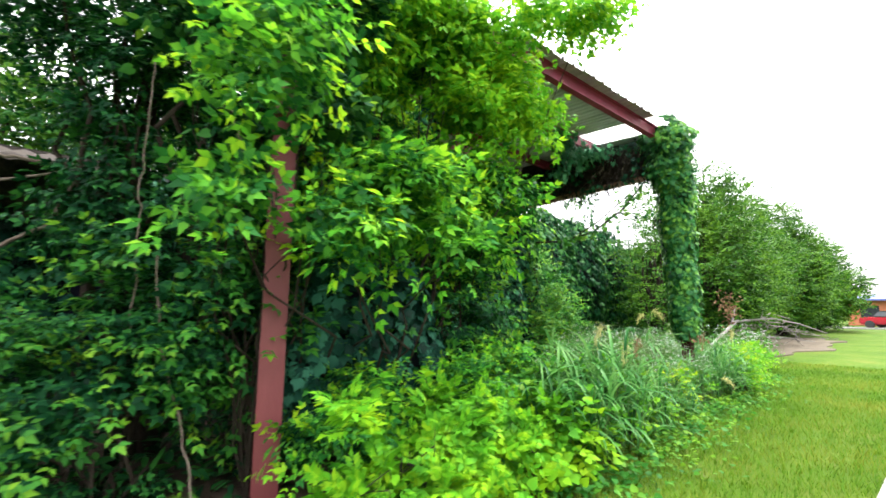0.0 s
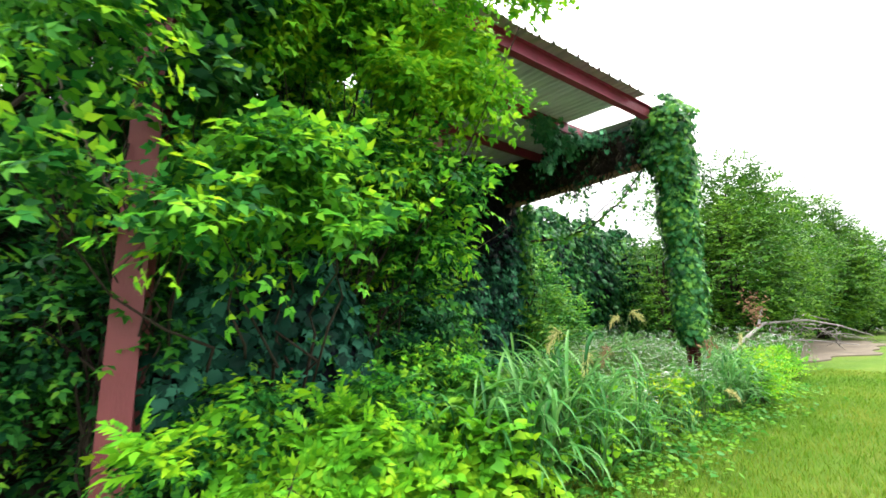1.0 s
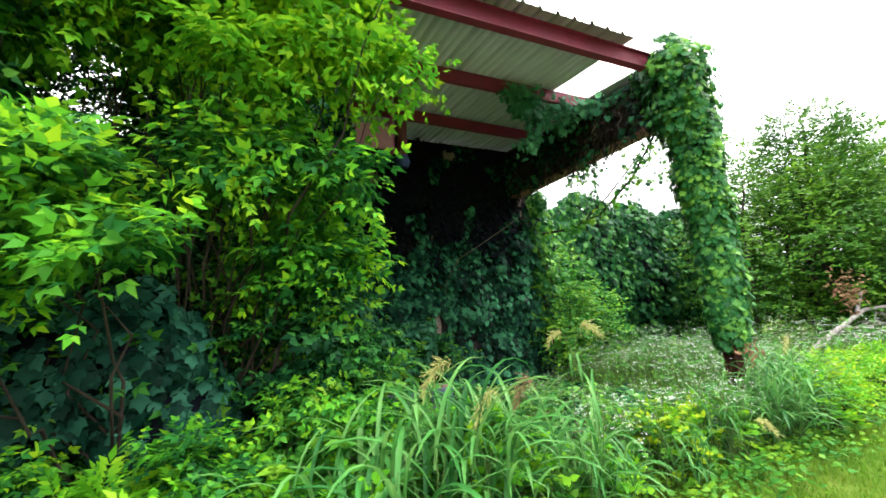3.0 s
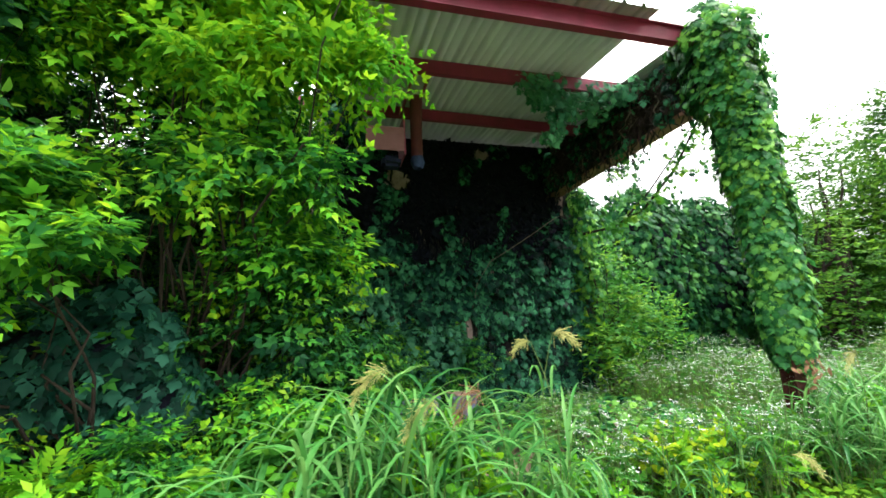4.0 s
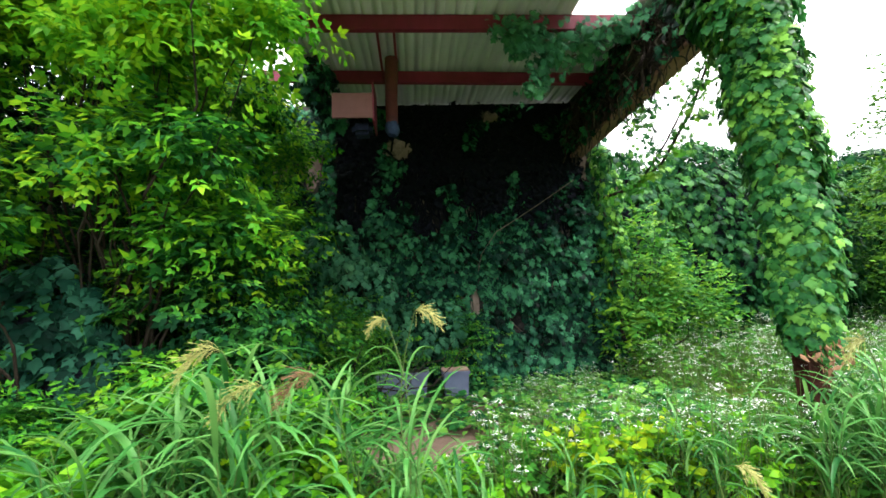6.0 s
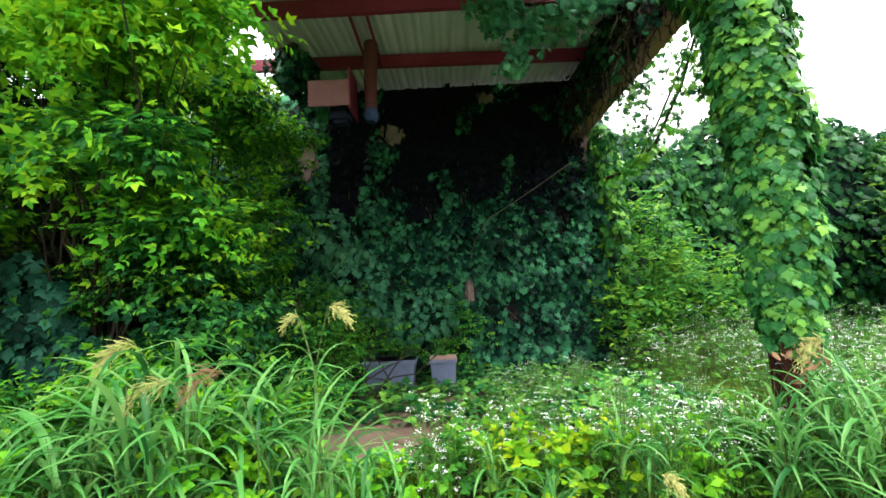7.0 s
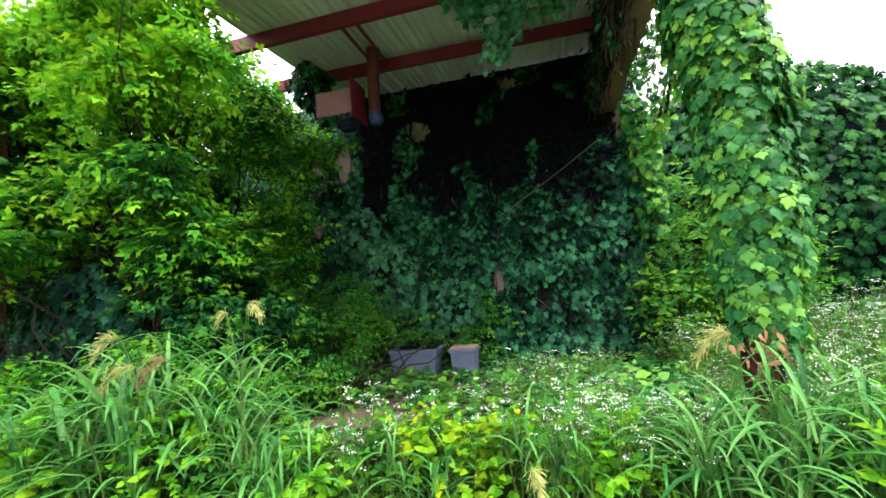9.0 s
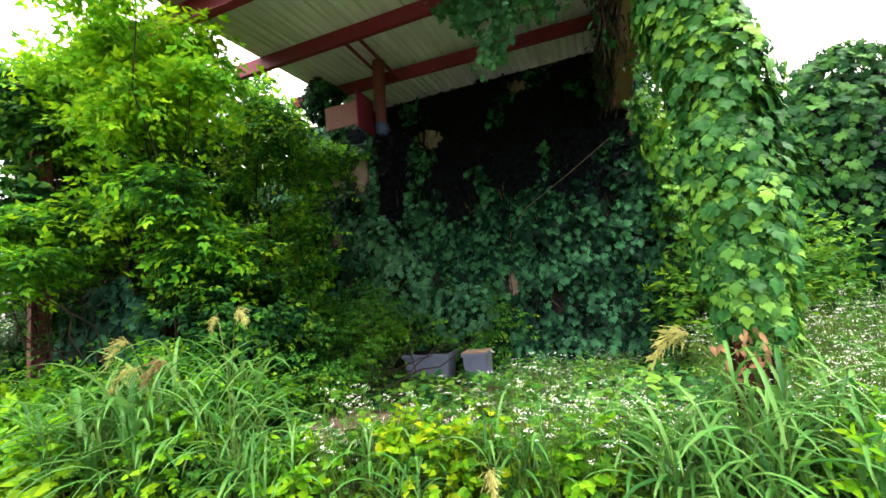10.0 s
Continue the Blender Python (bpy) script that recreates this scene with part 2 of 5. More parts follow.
MANY = {"leaves", "blades", "stems", "flowers", "crown", "seed_head", "young_leaves", "dry_leaves"}


def put(name, data, parent=None, label=""):
    ob = new(name, data)
    if parent:
        ob.parent = parent
    return tagged(ob, label, kind="stuff" if name in MANY else "")


def part(name, bm, mat, parent=None, label=""):
    me = bpy.data.meshes.new(name)
    bm.to_mesh(me)
    bm.free()
    me.materials.append(mat)
    return put(name, me, parent, label)


def thing(name, at, label, category, group="", kind=""):
    ob = tagged(new(name), label, category, group, kind)
    ob.location = at
    return ob


def box(bm, x0, x1, y0, y1, z0, z1, bevel=0.0):
    r = bmesh.ops.create_cube(bm, size=1, matrix=Matrix.LocRotScale(((x0 + x1) / 2, (y0 + y1) / 2, (z0 + z1) / 2), None, (x1 - x0, y1 - y0, z1 - z0)))
    if bevel:
        es = list({e for v in r["verts"] for e in v.link_edges})
        bmesh.ops.bevel(bm, geom=es, offset=bevel, segments=2, affect="EDGES")
    return bm


def unit(a):
    return a / np.maximum(np.linalg.norm(a, axis=-1, keepdims=True), 1e-9)


def scatter(tv, tt, pos, axis, up, size):
    """Copies of a small template, its x along axis and its z towards up."""
    tv, tt = np.asarray(tv, float), np.asarray(tt, int)
    pos = np.asarray(pos, float)
    x = unit(np.asarray(axis, float))
    y = unit(np.cross(np.asarray(up, float), x))
    z = np.cross(x, y)
    r = np.stack([x, y, z], axis=1) * np.asarray(size, float)[:, None, None]
    v = np.einsum("vk,nkc->nvc", tv, r) + pos[:, None, :]
    n, k = v.shape[:2]
    t = tt[None] + (np.arange(n) * k)[:, None, None]
    return v.reshape(-1, 3), t.reshape(-1, 3)


def merge(pieces):
    vs, ts, o = [], [], 0
    for v, t in pieces:
        if len(v):
            vs.append(v)
            ts.append(np.asarray(t) + o)
            o += len(v)
    return np.concatenate(vs), np.concatenate(ts)


def tube(points, radii, sides=6):
    p = np.asarray(points, float)
    rr = np.broadcast_to(np.asarray(radii, float), (len(p),))
    d = unit(np.gradient(p, axis=0))
    ref = np.where(np.abs(d[:, 2:3]) > 0.9, np.array([[1.0, 0, 0]]), np.array([[0, 0, 1.0]]))
    a = unit(np.cross(d, ref))
    b = np.cross(d, a)
    th = np.linspace(0, 2 * np.pi, sides, endpoint=False)
    ring = a[:, None] * np.cos(th)[None, :, None] + b[:, None] * np.sin(th)[None, :, None]
    v = (p[:, None] + ring * rr[:, None, None]).reshape(-1, 3)
    t = []
    for i in range(len(p) - 1):
        for j in range(sides):
            k = (j + 1) % sides
            q = (i * sides + j, i * sides + k, (i + 1) * sides + k, (i + 1) * sides + j)
            t += [(q[0], q[1], q[2]), (q[0], q[2], q[3])]
    return v, np.array(t)


def wander(a, b, n=8, amp=0.1, sag=0.0):
    a, b = np.asarray(a, float), np.asarray(b, float)
    s = np.linspace(0, 1, n)[:, None]
    j = rng.normal(0, amp, (n, 3)) * np.sin(np.pi * s)
    p = a + (b - a) * s + j
    p[:, 2] -= sag * 4 * (s * (1 - s))[:, 0]
    return p


def boughs(blobs, per, rx=(0.28, 0.5), rz=(0.09, 0.17)):
    """Flat leafy boughs, one above the other, in place of each large mass."""
    out = []
    for x, y, z, a, b, h in blobs:
        for i in range(max(1, int(per * a * h))):
            d = unit(rng.normal(size=3)) * (0.35 + 0.65 * rng.random() ** 0.5)
            r = rng.uniform(*rx)
            out.append((x + d[0] * a, y + d[1] * b, z + d[2] * h, r, r * 0.75, rng.uniform(*rz)))
    return out


# leaf templates: x along the leaf, z out of it
def oval(w=0.4, fold=0.08, droop=0.15):
    v = [(0, 0, 0), (0.3, w / 2, fold), (0.3, 0, 0), (0.3, -w / 2, fold), (0.65, w * 0.36, fold * 0.7 - droop * 0.4), (0.65, 0, -droop * 0.4),
         (0.65, -w * 0.36, fold * 0.7 - droop * 0.4), (1, 0, -droop)]
    t = [(0, 2, 1), (0, 3, 2), (1, 2, 5), (1, 5, 4), (2, 3, 6), (2, 6, 5), (4, 5, 7), (5, 6, 7)]
    return np.array(v, float), np.array(t)


def lobed(cup=0.12, droop=0.25):
    """A five-lobed vine leaf round its stalk."""
    rim = [(-0.20, 0.26), (0.0, 0.42), (0.22, 0.56), (0.32, 0.36), (0.62, 0.42), (0.64, 0.22), (0.96, 0.0),
           (0.64, -0.22), (0.62, -0.42), (0.32, -0.36), (0.22, -0.56), (0.0, -0.42), (-0.20, -0.26)]
    v = [(0, 0, 0), (0.36, 0, cup * 0.4)] + [(x, y, -droop * x * x + (cup if abs(y) > 0.25 else 0) * 0.4 - 0.25 * y * y) for x, y in rim]
    t = []
    for i in range(2, 14):
        t.append((0 if i in (2, 3, 12, 13) else 1, i + 1, i))
    t += [(0, 1, 5), (0, 11, 1)]
    return np.array(v, float), np.array([(a, c, b) for a, b, c in t])


def heart():
    rim = [(-0.12, 0.2), (0.08, 0.42), (0.4, 0.40), (0.75, 0.18), (1.0, 0), (0.75, -0.18), (0.4, -0.40), (0.08, -0.42), (-0.12, -0.2)]
    v = [(0, 0, 0), (0.4, 0, -0.05)] + [(x, y, 0.07 * abs(y) - 0.2 * x * x) for x, y in rim]
    t = [(0 if i in (2, 9) else 1, i, i + 1) for i in range(2, 10)] + [(0, 3, 1), (0, 1, 9)]
    return np.array(v, float), np.array([(a, c, b) for a, b, c in t])


def pinnate(pairs=2, w=0.42, droop=0.2, lobe=True):
    """A compound leaf: pairs of pointed leaflets and one at the end, on a thin stalk."""
    pcs = []
    pcs.append((np.array([(0, 0.012, 0), (0, -0.012, 0), (0.4, 0, -droop * 0.16), (0.72, 0, -droop * 0.5)]), np.array([(0, 1, 2), (1, 3, 2)])))
    k = 0.36 if lobe else 0.42
    tv = np.array([(0, 0, 0), (k, w * 0.58, 0.06), (k + 0.08, 0, -0.03), (k, -w * 0.58, 0.06), (1, 0, -0.2)])
    tt = np.array([(0, 2, 1), (0, 3, 2), (1, 2, 4), (2, 3, 4)])
    P, A, U, S = [(0.70, 0, -droop * 0.5)], [(1, 0, -0.2)], [(0.2, 0, 1)], [0.46]
    for i in range(pairs):
        x = 0.22 + 0.42 * i / max(pairs - 1, 1)
        for sg in (1, -1):
            P.append((x, 0, -droop * x * x))
            A.append((0.62, sg * 0.85, -0.1))
            U.append((0.1, 0.12 * sg, 1))
            S.append(0.40 if i else 0.36)
    pcs.append(scatter(tv, tt, P, A, U, S))
    return merge(pcs)


T_DIAM = (np.array([(0, 0, 0), (0.45, 0.24, 0.05), (0.45, -0.24, 0.05), (1, 0, -0.12)]), np.array([(0, 2, 1), (1, 2, 3)]))
T_OVAL, T_LOBED, T_HEART, T_PIN5, T_PIN7 = oval(), lobed(), heart(), pinnate(2, 0.5, 0.14), pinnate(4, 0.36, 0.2, False)


def noise3(p, s):
    return np.array([noise.noise(Vector(q) * s) for q in p])


def shell_points(blobs, n, depth=0.45, thin=0.0, scale=1.1):
    """Points near the surface of a heap of ellipsoids, thinned into clumps, and the way outwards at each."""
    vol = np.array([b[3] * b[4] + b[3] * b[5] + b[4] * b[5] for b in blobs])
    pick = rng.choice(len(blobs), n, p=vol / vol.sum())
    B = np.array(blobs)[pick]
    d = unit(rng.normal(size=(n, 3)))
    r = 1 - depth * rng.random(n) ** 1.6
    P = B[:, :3] + d * B[:, 3:6] * r[:, None]
    O = unit(d / B[:, 3:6])
    inside = np.zeros(n, bool)
    for i, b in enumerate(blobs):
        q = (((P - np.array(b[:3])) / (np.array(b[3:6]) * 0.62)) ** 2).sum(1) < 1
        inside |= q & (pick != i)
    keep = (~inside) & (P[:, 2] > 0.08)
    P, O = P[keep], O[keep]
    if thin > -1:
        k = noise3(P * np.array([1, 1, 1.9]), scale) > thin - 0.25 * rng.random(len(P))
        P, O = P[k], O[k]
    return P, O


def shoots(P, O, nodes, length, leaf, tmpl, rise=0.3, flat=0.8, tip=0):
    """Leafy shoots that grow outwards, arch over and carry leaves by turns on both sides."""
    n = len(P)
    L = length * rng.uniform(0.6, 1.25, n)
    out = unit(O * np.array([1, 1, 0.5]) + rng.normal(0, 0.45, (n, 3)) + np.array([0, 0, rise]))
    side = unit(np.cross(out, np.array([0, 0, 1.0])) + 1e-4)
    pos, ax, up, sz = [], [], [], []
    tw = []
    for k in range(nodes):
        s = (k + 0.6) / nodes
        p = P + out * (L * s)[:, None] + np.array([0, 0, -1.0]) * (L * 0.38 * s * s)[:, None]
        sg = 1 if k % 2 else -1
        a = unit(out * (0.35 + 0.8 * (k == nodes - 1)) + side * (sg * (0.9 if k < nodes - 1 else 0.1)) + rng.normal(0, 0.28, (n, 3)) + np.array([0, 0, -0.05]))
        u = unit(np.array([0, 0, 1.0]) * flat + O * (1 - flat) + rng.normal(0, 0.25, (n, 3)))
        pos.append(p), ax.append(a), up.append(u)
        sz.append(leaf * rng.uniform(0.65, 1.25, n) * (1.0 - 0.3 * abs(s - 0.5)))
        tw.append(p)
    if tip:
        cut = nodes - tip
        return tuple(scatter(*tmpl, *(np.concatenate(q) for q in (pos[s], ax[s], up[s], sz[s]))) for s in (slice(0, cut), slice(cut, nodes)))
    pos, ax, up, sz = (np.concatenate(q) for q in (pos, ax, up, sz))
    return scatter(*tmpl, pos, ax, up, sz)


def limbs(base, ends, r0, mat_sides=6, amp=0.12):
    pcs = []
    base = np.array(base, float)
    for e in ends:
        foot = base + rng.normal(0, r0 * 1.5, 3) * np.array([1, 1, 0])
        pcs.append(tube(wander(foot, e, 9, amp), np.linspace(r0, r0 * 0.2, 9), mat_sides))
    return merge(pcs)


def bush(name, base, blobs, n, nodes, length, leaf, tmpl, mat, label, category, stems=6, r0=0.02, thin=0.0, depth=0.45, rise=0.3, group="", scale=1.1, tip=0, tip_mat=None):
    t = thing(name, base, label, category, group)
    P, O = shell_points(blobs, n, depth, thin, scale)
    got = shoots(P, O, nodes, length, leaf, tmpl, rise, 0.55, tip)
    if tip:
        (v, f), (v2, f2) = got
        v2[:, 2] = np.maximum(v2[:, 2], 0.02)
        put("young_leaves", mesh_of("young_leaves", v2 - np.array(base), f2, tip_mat), t, "yellow-green new growth at the shoot tips, painted sunlit")
    else:
        v, f = got
    v[:, 2] = np.maximum(v[:, 2], 0.02)
    put("crown", mesh_of("crown", v - np.array(base), f, mat), t)
    some = [blobs[i] for i in rng.permutation(len(blobs))[:12]]
    ends = [np.array(b[:3]) + rng.normal(0, 0.25, 3) * np.array(b[3:6]) for b in some] + [P[i] for i in rng.choice(len(P), stems)]
    sv, sf = limbs(base, ends, r0)
    put("trunk" if r0 > 0.04 else "stems", mesh_of("stems", sv - np.array(base), sf, M_BARK, True), t)
    return t


def ivy_mass(name, base, blobs, n, leaf, mat, label, category, depth=0.2, core=0.0):
    """A mass clothed in overlapping leaves that face outwards and hang."""
    t = thing(name, base, label, category)
    P, O = shell_points(blobs, n, depth, -2)
    P = P + O * (0.14 * noise3(P, 1.9))[:, None]
    m = len(P)
    ax = O * 0.5 + np.array([0, 0, -1.0]) + rng.normal(0, 0.4, (m, 3))
    up = O + np.array([0, 0, 0.6]) + rng.normal(0, 0.35, (m, 3))
    v, f = scatter(*T_LOBED, P, ax, up, leaf * rng.uniform(0.6, 1.3, m))
    v[:, 2] = np.maximum(v[:, 2], 0.02)
    put("leaves", mesh_of("leaves", v - np.array(base), f, mat), t)
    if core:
        # unseen solid core, added to block sky and blacken gaps between leaves
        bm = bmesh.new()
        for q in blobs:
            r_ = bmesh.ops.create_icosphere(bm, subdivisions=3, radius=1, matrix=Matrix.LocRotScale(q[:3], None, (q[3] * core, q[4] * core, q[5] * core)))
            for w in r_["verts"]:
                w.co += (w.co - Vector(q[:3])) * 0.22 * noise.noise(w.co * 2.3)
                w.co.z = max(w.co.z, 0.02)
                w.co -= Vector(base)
        part("dark_core", bm, M_SHADEBLACK, t, "added black core that blocks the sky and darkens the gaps")
    ends = [np.array(q[:3]) + np.array([0, 0, q[5] * 0.5]) for q in blobs]
    sv, sf = limbs(base, ends, 0.03)
    put("stems", mesh_of("stems", sv - np.array(base), sf, M_BARK, True), t)
    return t


# ---- ground ----
bm = bmesh.new()
bmesh.ops.create_grid(bm, x_segments=60, y_segments=60, size=300)
for v in bm.verts:
    v.co.x = math.copysign(abs(v.co.x / 300) ** 2.2 * 300, v.co.x)
    v.co.y = math.copysign(abs(v.co.y / 300) ** 2.2 * 300, v.co.y)
    d = math.hypot(v.co.x - 4, v.co.y - 2)
    v.co.z = 0.03 * noise.noise(v.co * 0.4) if d < 30 else 0.0
    v.co.z -= 0.03
ground = tagged(part("ground", bm, M_GROUND), "mown green lawn with bare straw-coloured patches", "lawn", kind="structure")

bm = bmesh.new()
box(bm, 1.9, 9.2, 3.75, 7.6, -0.1, 0.09, 0.015)
tagged(part("slab", bm, M_SLAB), "brown-stained concrete floor slab under the canopy", "floor slab", kind="structure")
bm = bmesh.new()
box(bm, -6.0, 1.9, 3.2, 7.6, -0.1, 0.10, 0.03)
tagged(part("soil", bm, M_SOIL), "bare brown soil with leaf litter under the thicket", "soil", kind="structure")

bm = bmesh.new()
rim = [bm.verts.new((23.5 + 9.5 * math.cos(a) * (0.8 + 0.45 * noise.noise(Vector((math.cos(a) * 2, math.sin(a) * 2, 1)))), 5.3 + 2.0 * math.sin(a) * (0.8 + 0.45 * noise.noise(Vector((math.cos(a) * 3, math.sin(a) * 3, 4)))), 0.012))
       for a in np.linspace(0, 2 * math.pi, 60, endpoint=False)]
low = [bm.verts.new((v.co.x, v.co.y, -0.08)) for v in rim]
bm.faces.new(rim)
for k in range(60):
    bm.faces.new((low[k], low[(k + 1) % 60], rim[(k + 1) % 60], rim[k]))
tagged(part("bare_soil", bm, M_DRYSOIL), "dry grey-brown bare soil beneath the trees", "soil", kind="structure")

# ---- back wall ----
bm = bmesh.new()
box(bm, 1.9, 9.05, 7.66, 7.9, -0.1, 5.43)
wall_back = tagged(part("wall_back", bm, M_WALL), "plastered wall almost hidden by ivy, shade put in its colour", "wall", kind="structure")
# spots where the old tan plaster shows between the leaves
for cx, cz, rx, rz in ((5.19, 4.53, 0.30, 0.24), (6.5, 1.55, 0.11, 0.26), (5.72, 3.07, 0.10, 0.07), (7.0, 5.15, 0.2, 0.14), (4.93, 4.75, 0.16, 0.11), (7.3, 4.6, 0.09, 0.16), (3.03, 4.2, 0.18, 0.3),
                       (3.58, 4.15, 0.24, 0.36), (2.9, 2.85, 0.2, 0.17), (3.4, 1.2, 0.18, 0.38), (8.72, 4.25, 0.15, 0.46)):
    bm = bmesh.new()
    ring = [[], []]
    for k in range(22):
        a = 2 * math.pi * k / 22
        w = 0.62 + 0.9 * abs(noise.noise(Vector((cx * 3 + math.cos(a) * 1.3, cz * 3 + math.sin(a) * 1.3, 0.5))))
        for r_, y in zip(ring, (7.66, 7.654)):
            r_.append(bm.verts.new((cx + rx * w * math.cos(a), y, cz + rz * w * math.sin(a))))
    bm.faces.new(ring[1])
    for k in range(22):
        bm.faces.new((ring[0][k], ring[0][(k + 1) % 22], ring[1][(k + 1) % 22], ring[1][k]))
    bmesh.ops.recalc_face_normals(bm, faces=bm.faces)
    part("plaster_patch", bm, M_PLASTER, wall_back, "bare tan plaster")
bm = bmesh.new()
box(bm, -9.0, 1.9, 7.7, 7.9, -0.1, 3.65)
tagged(part("wall_low", bm, M_DARKWALL), "lower plaster wall behind the thicket, shade put in its colour", "wall", kind="structure")

# lean-to roof against the low wall
pv, pt = [], []
for i, x in enumerate(np.arange(-9.0, 0.3, 0.06)):
    for y, z in ((5.9, 3.02), (7.85, 3.66)):
        pv.append((x, y, z + 0.02 * math.sin(i * 1.57)))
        pv.append((x, y, z + 0.02 * math.sin(i * 1.57) + 0.004))
m4 = len(pv) // 4
for i in range(m4 - 1):
    a = 4 * i
    for p, q in ((0, 2), (3, 1), (1, 0), (2, 3)):
        pt += [(a + p, a + 4 + p, a + 4 + q), (a + p, a + 4 + q, a + q)]
shed = thing("lean_to_roof", (-4, 6.9, 3.3), "old dark corrugated lean-to roof with vines", "roof")
put("sheet", mesh_of("sheet", np.array(pv) - np.array(shed.location), pt, M_OLDROOF), shed)
for x in (-8.5, -4.5, -0.2):
    bm = bmesh.new()
    box(bm, x - 0.04, x + 0.04, 6.0, 6.08, 0.05, 3.03, 0.005)
    for v in bm.verts:
        v.co -= Vector(shed.location)
    part("post", bm, M_BARK, shed)

# ---- canopy ----
canopy = thing("canopy", (5, 5, 0), "red steel canopy with ribbed metal roof, overgrown", "canopy")


def roof_z(y):
    return 5.08 + 0.085 * (y - 3.4)


def extrude(bm, outline, p0, p1, u):
    """One closed outline (across, up) drawn out from p0 to p1."""
    p0, p1, u = Vector(p0), Vector(p1), Vector(u).normalized()
    s = (p1 - p0).normalized().cross(u)
    a = [bm.verts.new(p0 + s * x + u * y) for x, y in outline]
    b = [bm.verts.new(p1 + s * x + u * y) for x, y in outline]
    k = len(outline)
    for i in range(k):
        bm.faces.new((a[i], a[(i + 1) % k], b[(i + 1) % k], b[i]))
    bm.faces.new(a[::-1])
    bm.faces.new(b)
    bmesh.ops.recalc_face_normals(bm, faces=bm.faces)
    return bm


def h_section(bm, p0, p1, w, h, t, web_up):
    """A rolled steel section from p0 to p1; web_up is the way its web stands."""
    W, H, T = w / 2, h / 2, t / 2
    return extrude(bm, [(-W, -H), (W, -H), (W, -H + t), (T, -H + t), (T, H - t), (W, H - t), (W, H), (-W, H), (-W, H - t), (-T, H - t), (-T, -H + t), (-W, -H + t)], p0, p1, web_up)


def c_section(bm, x0, x1, y, z0, h, w=0.075, t=0.006, lip=0.02):
    """A cold-rolled channel that lies along x, open to the back."""
    o = [(0, 0), (-w, 0), (-w, lip), (-w + t, lip), (-w + t, t), (-t, t), (-t, h - t), (-w + t, h - t), (-w + t, h - lip), (-w, h - lip), (-w, h), (0, h)]
    return extrude(bm, o, (x0, y, z0), (x1, y, z0), (0, 0, 1))


CO = Vector(canopy.location)


def cpart(name, bm, mat, label=""):
    for v in bm.verts:
        v.co -= CO
    return part(name, bm, mat, canopy, label)


bm = h_section(bmesh.new(), (1.02, 3.47, 0.0), (1.02, 3.47, 4.86), 0.185, 0.21, 0.012, (0.25, 1, 0))
cpart("column", bm, M_COLUMN, "red-painted steel column with rust marks")
bm = h_section(bmesh.new(), (8.78, 3.4, 0.0), (8.78, 3.4, 4.9), 0.16, 0.16, 0.012, (0, 1, 0))
cpart("column", bm, M_RUSTDARK, "rusty steel column inside the vines")
bm = h_section(bmesh.new(), (0.9, 3.42, 4.96), (8.5, 3.42, 4.96), 0.11, 0.24, 0.01, (0, 0, 1))
cpart("beam", bm, M_RED, "red front beam")
bm = c_section(bmesh.new(), 3.25, 8.6, 4.75, roof_z(4.75) - 0.21, 0.20)
cpart("purlin", bm, M_RED)
bm = c_section(bmesh.new(), 3.1, 8.6, 6.17, roof_z(6.17) - 0.20, 0.19)
for v in bm.verts:
    v.co.z -= 0.022 * max(v.co.x - 4.0, 0)
cpart("purlin", bm, M_RED)
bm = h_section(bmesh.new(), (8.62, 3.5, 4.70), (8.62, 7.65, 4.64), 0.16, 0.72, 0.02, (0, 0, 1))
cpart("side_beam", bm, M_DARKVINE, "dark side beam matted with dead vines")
bm = bmesh.new()
box(bm, 8.60, 8.64, 3.7, 7.65, 5.0, 5.06)
for v in bm.verts:
    if v.co.z > 5.03:
        v.co.z = roof_z(v.co.y) - 0.012
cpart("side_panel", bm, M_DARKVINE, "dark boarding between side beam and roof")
bm = bmesh.new()
box(bm, 8.50, 8.76, 3.6, 7.64, 4.24, 4.30, 0.008)
cpart("board", bm, M_BOARD, "brown weathered board under the side beam")


def rib_panel(x0, x1, y0, y1, pitch=0.26):
    """A ribbed roofing sheet with trapezoid ribs, 1 mm thick edges turned by a second skin."""
    prof = []
    x = x0
    while x < x1 - 1e-6:
        e = min(x + pitch, x1)
        for f_, z in ((0.0, 0.0), (0.05, 0.045), (0.19, 0.045), (0.24, 0.0), (0.50, 0.0), (0.53, 0.012), (0.60, 0.012), (0.63, 0.0)):
            xx = x + f_ * pitch
            if xx < e:
                prof.append((xx, z))
        x = e
    prof.append((x1, 0.0))
    ys = np.linspace(y0, y1, 6)
    v, t = [], []
    for y in ys:
        for xx, z in prof:
            v.append((xx, y, roof_z(y) + z + 0.004 * math.sin(xx * 5 + y * 2)))
    k = len(prof)
    for i in range(len(ys) - 1):
        for j in range(k - 1):
            a = i * k + j
            t += [(a, a + 1, a + k + 1), (a, a + k + 1, a + k)]
    o = len(v)
    v2 = [(x_, y_, z_ + 0.003) for x_, y_, z_ in v]
    t2 = [(c + o, b + o, a + o) for a, b, c in t]
    rim = []
    for j in range(k - 1):
        for a in (j, (len(ys) - 1) * k + j):
            rim += [(a, a + 1, a + 1 + o), (a, a + 1 + o, a + o)]
    return np.array(v + v2), np.array(t + t2 + rim)


edges = [3.68, 4.46, 5.24, 6.02, 6.80, 7.56, 8.30, 8.95]
